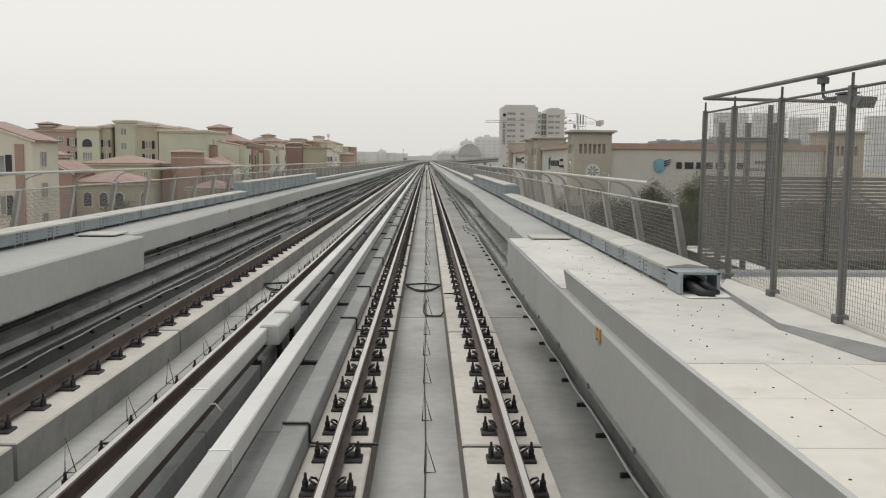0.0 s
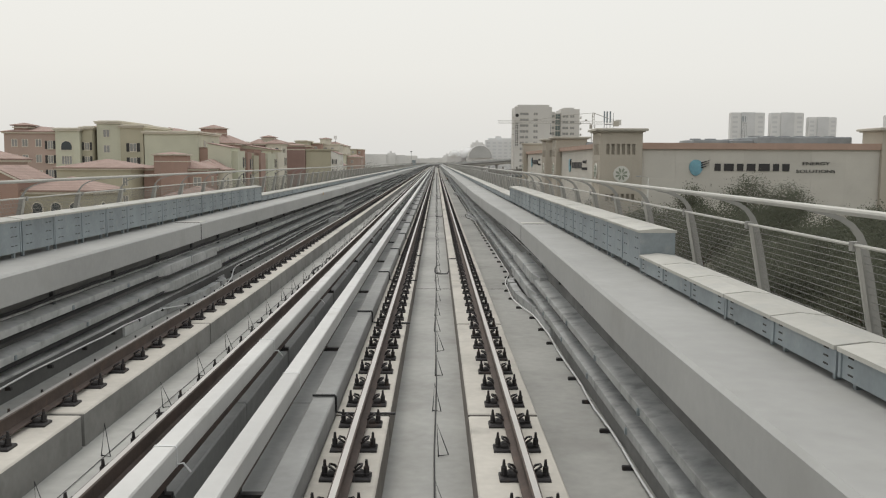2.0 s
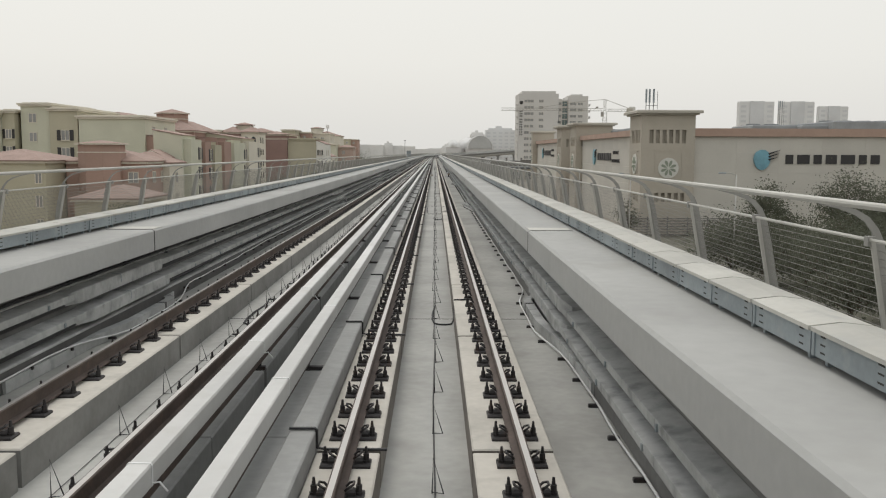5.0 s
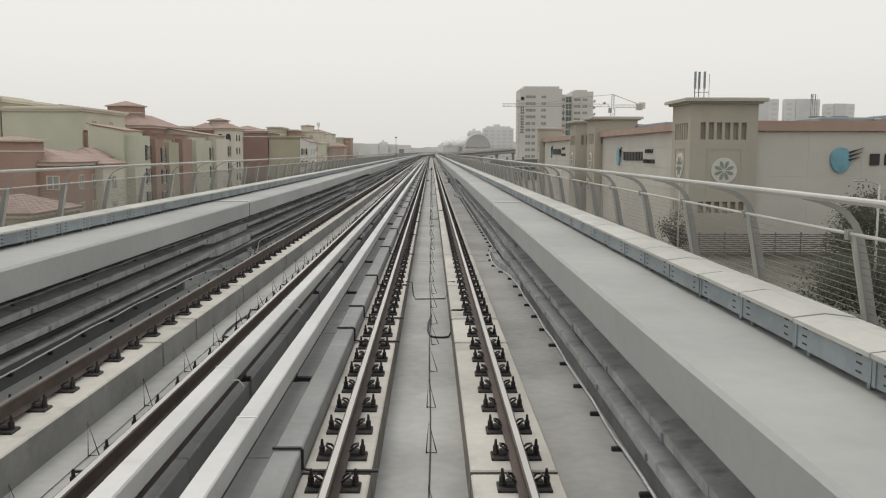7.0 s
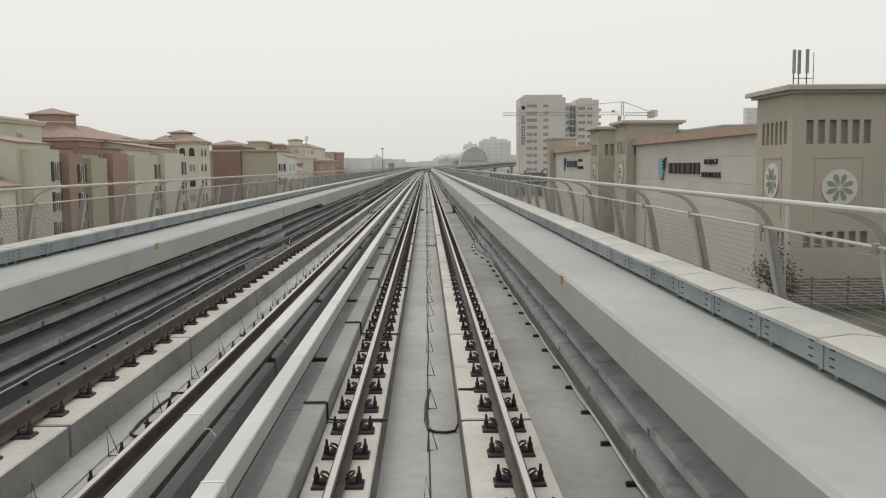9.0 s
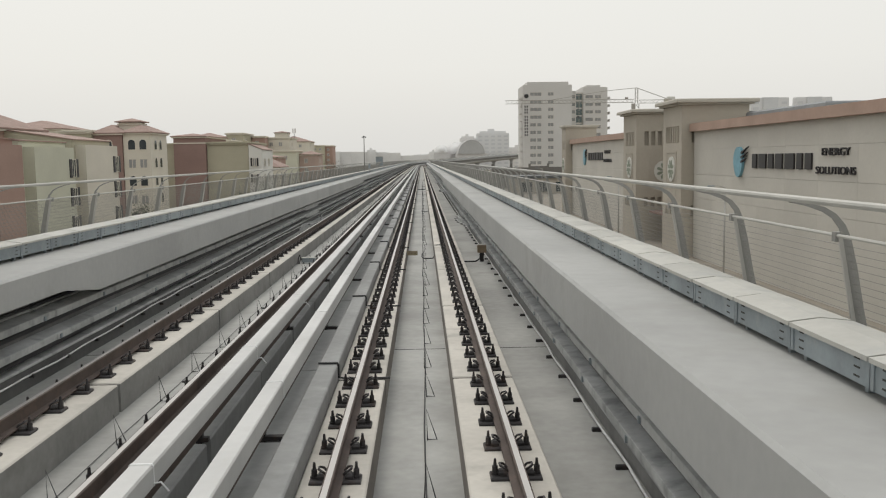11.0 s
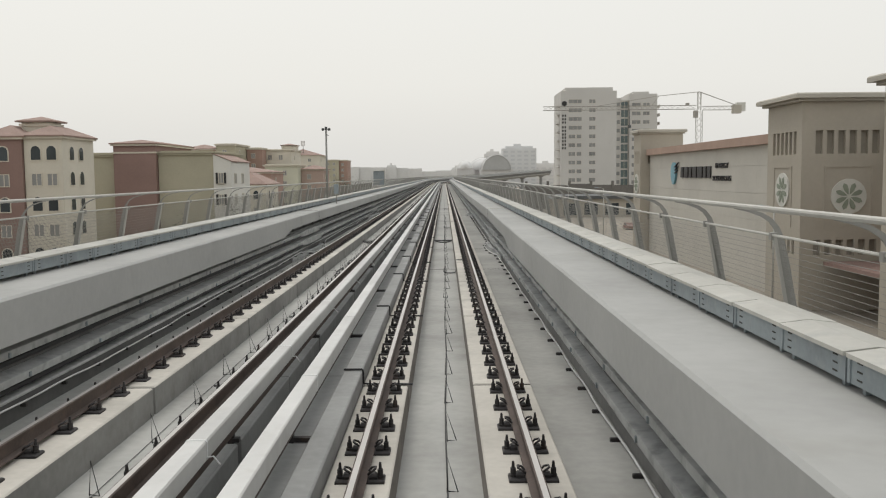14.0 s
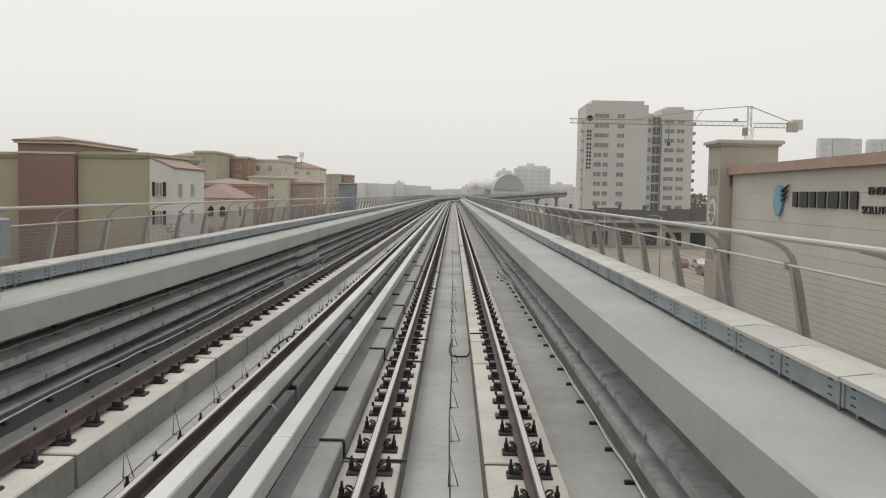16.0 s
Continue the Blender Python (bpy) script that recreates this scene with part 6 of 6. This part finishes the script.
# ---- boundary wall, lamps and cars by the plant ----
bw = thing("boundary_wall", "low dark boundary wall beyond the plant", "wall", at=(0, 0, -9), kind="structure")
rnd = random.Random(4)
for k in range(10):
    part("wall_panel", Shape().box(27.8 + 7.2 * k, 34.2 + 7.2 * k, 478, 478.4, 0, rnd.uniform(7.6, 9.2)), SLATM, bw)
for k in range(11):
    part("pier", Shape().box(27 + 7.2 * k, 27.8 + 7.2 * k, 477.8, 478.6, 0, 9.2), SLATM, bw)
ls = thing("slatted_screen", "low dark slatted screen in front of the plant", "screen", at=(0, 0, -9))
for k in range(11):
    part("slat", Shape().prism([(26.6, 0.25 + 0.22 * k), (49.5, 0.25 + 0.22 * k), (49.5, 0.38 + 0.22 * k), (26.6, 0.38 + 0.22 * k)], 171.96, 172.02), SLATM, ls)
for k in range(9):
    part("post", Shape().box(26.6 + 2.8 * k, 26.72 + 2.8 * k, 172.03, 172.15, 0, 2.75), DARKPOST, ls)
sh = thing("low_shed", "long low dark-roofed shed in front of the tower", "shed", at=(30, 420, -9))
part("wall", Shape().box(0, 52, 0, 22, 0, 4.8), BEIGE, sh)
part("roof", Shape().prism([(-1, 4.8), (53, 4.8), (52, 5.6), (0, 5.6)], -1, 23), DARKPOST, sh)
for k in range(9):
    part("opening", Shape().box(2 + 5.6 * k, 5.6 + 5.6 * k, -0.06, 0.02, 0.5, 3.6), GLASS, sh)
rnd = random.Random(8)
def car(x, y, turn, paint):
    root = thing("parked_car", "parked car in %s, dusty" % ("white" if paint is WHITECAR else "red" if paint is BROWN else "grey"), "car", at=(x, y, -9), group="parked cars", turn=turn)
    part("body", Shape().prism([(-2.2, 0.3), (2.2, 0.3), (2.25, 0.75), (1.2, 0.9), (0.6, 1.42), (-1.2, 1.45), (-1.9, 0.95), (-2.25, 0.85)], -0.88, 0.88), paint, root)
    part("glass", Shape().prism([(1.05, 0.93), (0.58, 1.36), (-1.15, 1.38), (-1.7, 0.95)][::-1], -0.9, 0.9), GLASS, root)
    for q in (-1.35, 1.35):
        for w in (-0.8, 0.72):
            wh = part("wheel", Shape().tube([(q, w, 0.32), (q, w + 0.1, 0.32)], 0.32, 14), RUBBER, root)
            part("rim", Shape().tube([(q, w - 0.012, 0.32), (q, w + 0.112, 0.32)], 0.19, 12), RAILM, wh)
for k in range(14):
    car(38 + 3.0 * (k % 7), 350 + 14 * (k // 7) + rnd.uniform(-0.5, 0.5), math.pi / 2, rnd.choice((WHITECAR, WHITECAR, GALV, BROWN)))
def street_lamp(x, y, h=8.0, turn=0.0):
    root = thing("street_lamp", "slim grey street lamp beside the road", "street lamp", at=(x, y, -9), group="street lamps", turn=turn)
    part("pole", Shape().tube([(0, 0, 0), (0, 0, h)], [0.1, 0.06], 8), RAILM, root, smooth=True)
    part("arm", Shape().tube([(0, 0, h - 0.05), (0.5, 0, h + 0.15), (1.1, 0, h + 0.18)], 0.04, 6), RAILM, root)
    part("head", Shape().bevel_box(0.95, 1.55, -0.12, 0.12, h + 0.12, h + 0.22, 0.03), GALV, root)
for x, y, h in ((26.5, 128, 9.6), (26.5, 170, 8.6), (26.5, 212, 8.6), (26.5, 254, 8.6), (26.5, 330, 9.0), (26.5, 372, 9.0)):
    street_lamp(x, y, h, math.pi)

# ---- trees ----
tagged(part("planting_bed", Shape().box(21.5, 110, 40, 175, -9.05, -8.9), SOIL), "dark planted ground under the trees", "ground", kind="structure")
def tree(x, y, h, spread, seed, z=-9.0, leaves=900):
    rnd = random.Random(seed)
    root = thing("tree", "dusty dark green broad-leaved tree", "tree", at=(x, y, z), group="trees by the line")
    tr = Shape()
    fork = h * 0.25
    tr.tube([(0, 0, 0), (0.1, 0.05, fork * 0.6), (0.05, 0, fork)], [0.28, 0.2, 0.17], 9)
    tips = []
    for k in range(9):
        a = 2 * math.pi * k / 9 + rnd.uniform(-0.3, 0.3)
        r = spread * rnd.uniform(0.35, 0.8)
        top = Vector((r * math.cos(a), r * math.sin(a), h * rnd.uniform(0.38, 0.93)))
        mid_ = Vector((0.05, 0, fork)) * 0.5 + top * 0.5 + Vector((0, 0, -0.05 * h))
        tr.tube([(0.05, 0, fork * rnd.uniform(0.8, 1)), mid_, top], [0.11, 0.07, 0.03], 6)
        tips += [top, mid_ * 0.4 + top * 0.6]
    tips.append(Vector((0, 0, h * 0.95)))
    part("trunk", tr, BARK, root, smooth=True)
    cr = Shape()
    for k in range(leaves):
        c = rnd.choice(tips)
        d = Vector((rnd.gauss(0, 1), rnd.gauss(0, 1), rnd.gauss(0, 0.8)))
        p = c + d * (spread * 0.21)
        if p.z < h * 0.12:
            continue
        s = rnd.uniform(0.07, 0.16)
        u = Vector((rnd.gauss(0, 1), rnd.gauss(0, 1), rnd.gauss(0, 0.6))).normalized()
        w = u.cross(Vector((rnd.gauss(0, 1), rnd.gauss(0, 1), rnd.gauss(0, 1)))).normalized()
        cr.add([tuple(p - u * s), tuple(p + w * s * 0.55), tuple(p + u * s), tuple(p - w * s * 0.55)], [(0, 1, 2, 3)])
    part("crown", cr, LEAF, root)


rnd_t = random.Random(19)
SPOT = [(47, 151, 8.9, 4.6), (41, 158, 7.4, 3.8), (55, 156, 7.6, 4.4)]
for k in range(34):
    u = rnd_t.random()
    y = 62 + 98 * u
    SPOT.append((rnd_t.uniform(24, 34 + 44 * u), y, rnd_t.uniform(4.0, 6.3), rnd_t.uniform(3.4, 5.0)))
for k, (x, y, h, sp) in enumerate(SPOT):
    if y > 132 and x < 40:
        continue
    tree(x, y, h, sp, 40 + k, leaves=9000)
tree(26.8, 172, 5.0, 2.0, 75, leaves=1500)
for k, (x, y, h, sp) in enumerate(((-33, 96, 6.5, 2.6), (-31, 140, 6.0, 2.4), (-33, 240, 6.4, 2.4), (-32, 290, 6.0, 2.4), (-33, 320, 7.0, 2.8), (-40, 560, 11.0, 4.5), (-48, 590, 12.0, 5.0))):
    tree(x, y, h, sp, 80 + k, leaves=2200)

# ---- the distance ----
def far_block(name, label, x0, x1, y0, y1, z1, floors, bays, wall=PALE, glass=PALED, crown=True):
    root = thing(name, label, "building", at=(x0, y0, -9), group="far buildings")
    w, d, h = x1 - x0, y1 - y0, z1 + 9
    part("wall", Shape().box(0, w, 0, d, 0, h), wall, root)
    if crown:
        part("roof", Shape().box(w * 0.1, w * 0.9, d * 0.1, d * 0.9, h, h + 2.2).box(w * 0.35, w * 0.55, d * 0.2, d * 0.6, h + 2.2, h + 4.5), wall, root)
    step = h / (floors + 0.5)
    for i in range(bays):
        a = w * (i + 0.2) / bays
        b = w * (i + 0.8) / bays
        for k in range(floors):
            part("window", Shape().box(a, b, -0.15, 0.02, step * (k + 0.45), step * (k + 0.9)), glass, root)
    return root


# no air between: the blocks' own colours carry the haze
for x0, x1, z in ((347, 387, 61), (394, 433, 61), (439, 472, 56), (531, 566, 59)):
    ft = far_block("far_tower", "tower block far away, painted pale for haze", x0, x1, 1064, 1072, z, 12, 4, FARW, FARG, False)
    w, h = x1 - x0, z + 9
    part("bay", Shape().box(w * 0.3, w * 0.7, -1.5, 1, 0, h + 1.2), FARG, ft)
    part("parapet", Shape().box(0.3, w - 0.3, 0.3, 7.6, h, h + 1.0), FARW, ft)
far_block("far_flats", "flats beyond the station, painted pale for haze", 57, 90, 1045, 1065, 28, 9, 5, FARW, FARG)
far_block("far_flats", "flats beyond the station, painted pale for haze", 40.5, 56.5, 1060, 1080, 23.5, 8, 3, PALE, PALED)
far_block("far_flats", "low flats beyond the station, painted pale for haze", 92, 122, 1100, 1120, 12, 5, 4, PALE, PALED)
rnd_f = random.Random(61)
x = -215.0
k = 0
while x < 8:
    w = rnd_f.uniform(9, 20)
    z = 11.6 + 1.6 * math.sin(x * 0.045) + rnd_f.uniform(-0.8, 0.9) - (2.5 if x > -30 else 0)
    far_block("far_house", "house row on the skyline, painted pale for haze", x, x + w - 0.02, 1180 + 5 * (k % 3), 1200 + 5 * (k % 3), z, 0, 0, HAZEB, PALED, crown=k % 5 == 0)
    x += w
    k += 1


def shell(name, label, x, y, z, rx, ry, rz, mat, taper=0.82, end=None):
    """A station roof: half an ellipsoid with thin ribs, closed by a recessed end wall."""
    root = thing(name, label, "station", at=(x, y, z))
    s = Shape()
    n, m_ = 20, 10
    for i in range(n + 1):
        for j in range(m_ + 1):
            a, b = math.pi * i / n, -math.pi / 2 + math.pi * j / m_
            s.v.append((rx * math.cos(a) * math.cos(b * taper), ry * math.sin(b), rz * math.sin(a) * math.cos(b * taper)))
    for i in range(n):
        for j in range(m_):
            a = i * (m_ + 1) + j
            s.f.append((a, a + 1, a + m_ + 2, a + m_ + 1))
            s.m.append(0)
    part("roof_shell", s, mat, root, smooth=True)
    for j in (1, 3, 5, 7):
        b = -math.pi / 2 + math.pi * j / m_
        part("rib", Shape().tube([(rx * 1.01 * math.cos(math.pi * i / n) * math.cos(b * taper), ry * math.sin(b), rz * 1.01 * math.sin(math.pi * i / n) * math.cos(b * taper)) for i in range(n + 1)], 0.12, 5), mat, root)
    e = math.cos(math.pi / 2 * taper) * 0.995
    part("end_wall", Shape().prism([(rx * e * math.cos(math.pi * i / n), rz * e * math.sin(math.pi * i / n)) for i in range(n + 1)], -ry + 0.5, -ry + 0.9), end or mat, root)
    part("base", Shape().box(-rx * 1.1, rx * 1.1, -ry * 0.9, ry * 0.9, -6, 0.4), PALED, root)
    return root


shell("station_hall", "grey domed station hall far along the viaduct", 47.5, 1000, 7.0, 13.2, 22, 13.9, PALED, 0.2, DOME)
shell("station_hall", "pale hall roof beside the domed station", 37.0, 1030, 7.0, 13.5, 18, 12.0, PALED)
shell("station_hall", "small domed hall behind the station, painted pale for haze", 19.6, 1010, 8.5, 7.0, 14, 7.4, HAZEB)
# far woods on the skyline, in the pale ground colour to stand for haze
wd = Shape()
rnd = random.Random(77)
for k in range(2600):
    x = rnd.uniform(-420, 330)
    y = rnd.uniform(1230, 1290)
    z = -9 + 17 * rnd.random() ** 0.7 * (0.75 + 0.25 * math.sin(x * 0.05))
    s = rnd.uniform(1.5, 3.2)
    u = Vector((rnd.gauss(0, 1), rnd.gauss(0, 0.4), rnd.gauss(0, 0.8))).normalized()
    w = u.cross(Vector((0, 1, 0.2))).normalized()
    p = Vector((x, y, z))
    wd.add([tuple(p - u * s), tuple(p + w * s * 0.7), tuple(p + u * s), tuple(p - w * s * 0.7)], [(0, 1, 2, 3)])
tagged(part("far_woods", wd, SAND), "band of far trees on the skyline, painted pale for haze", "trees", kind="stuff")
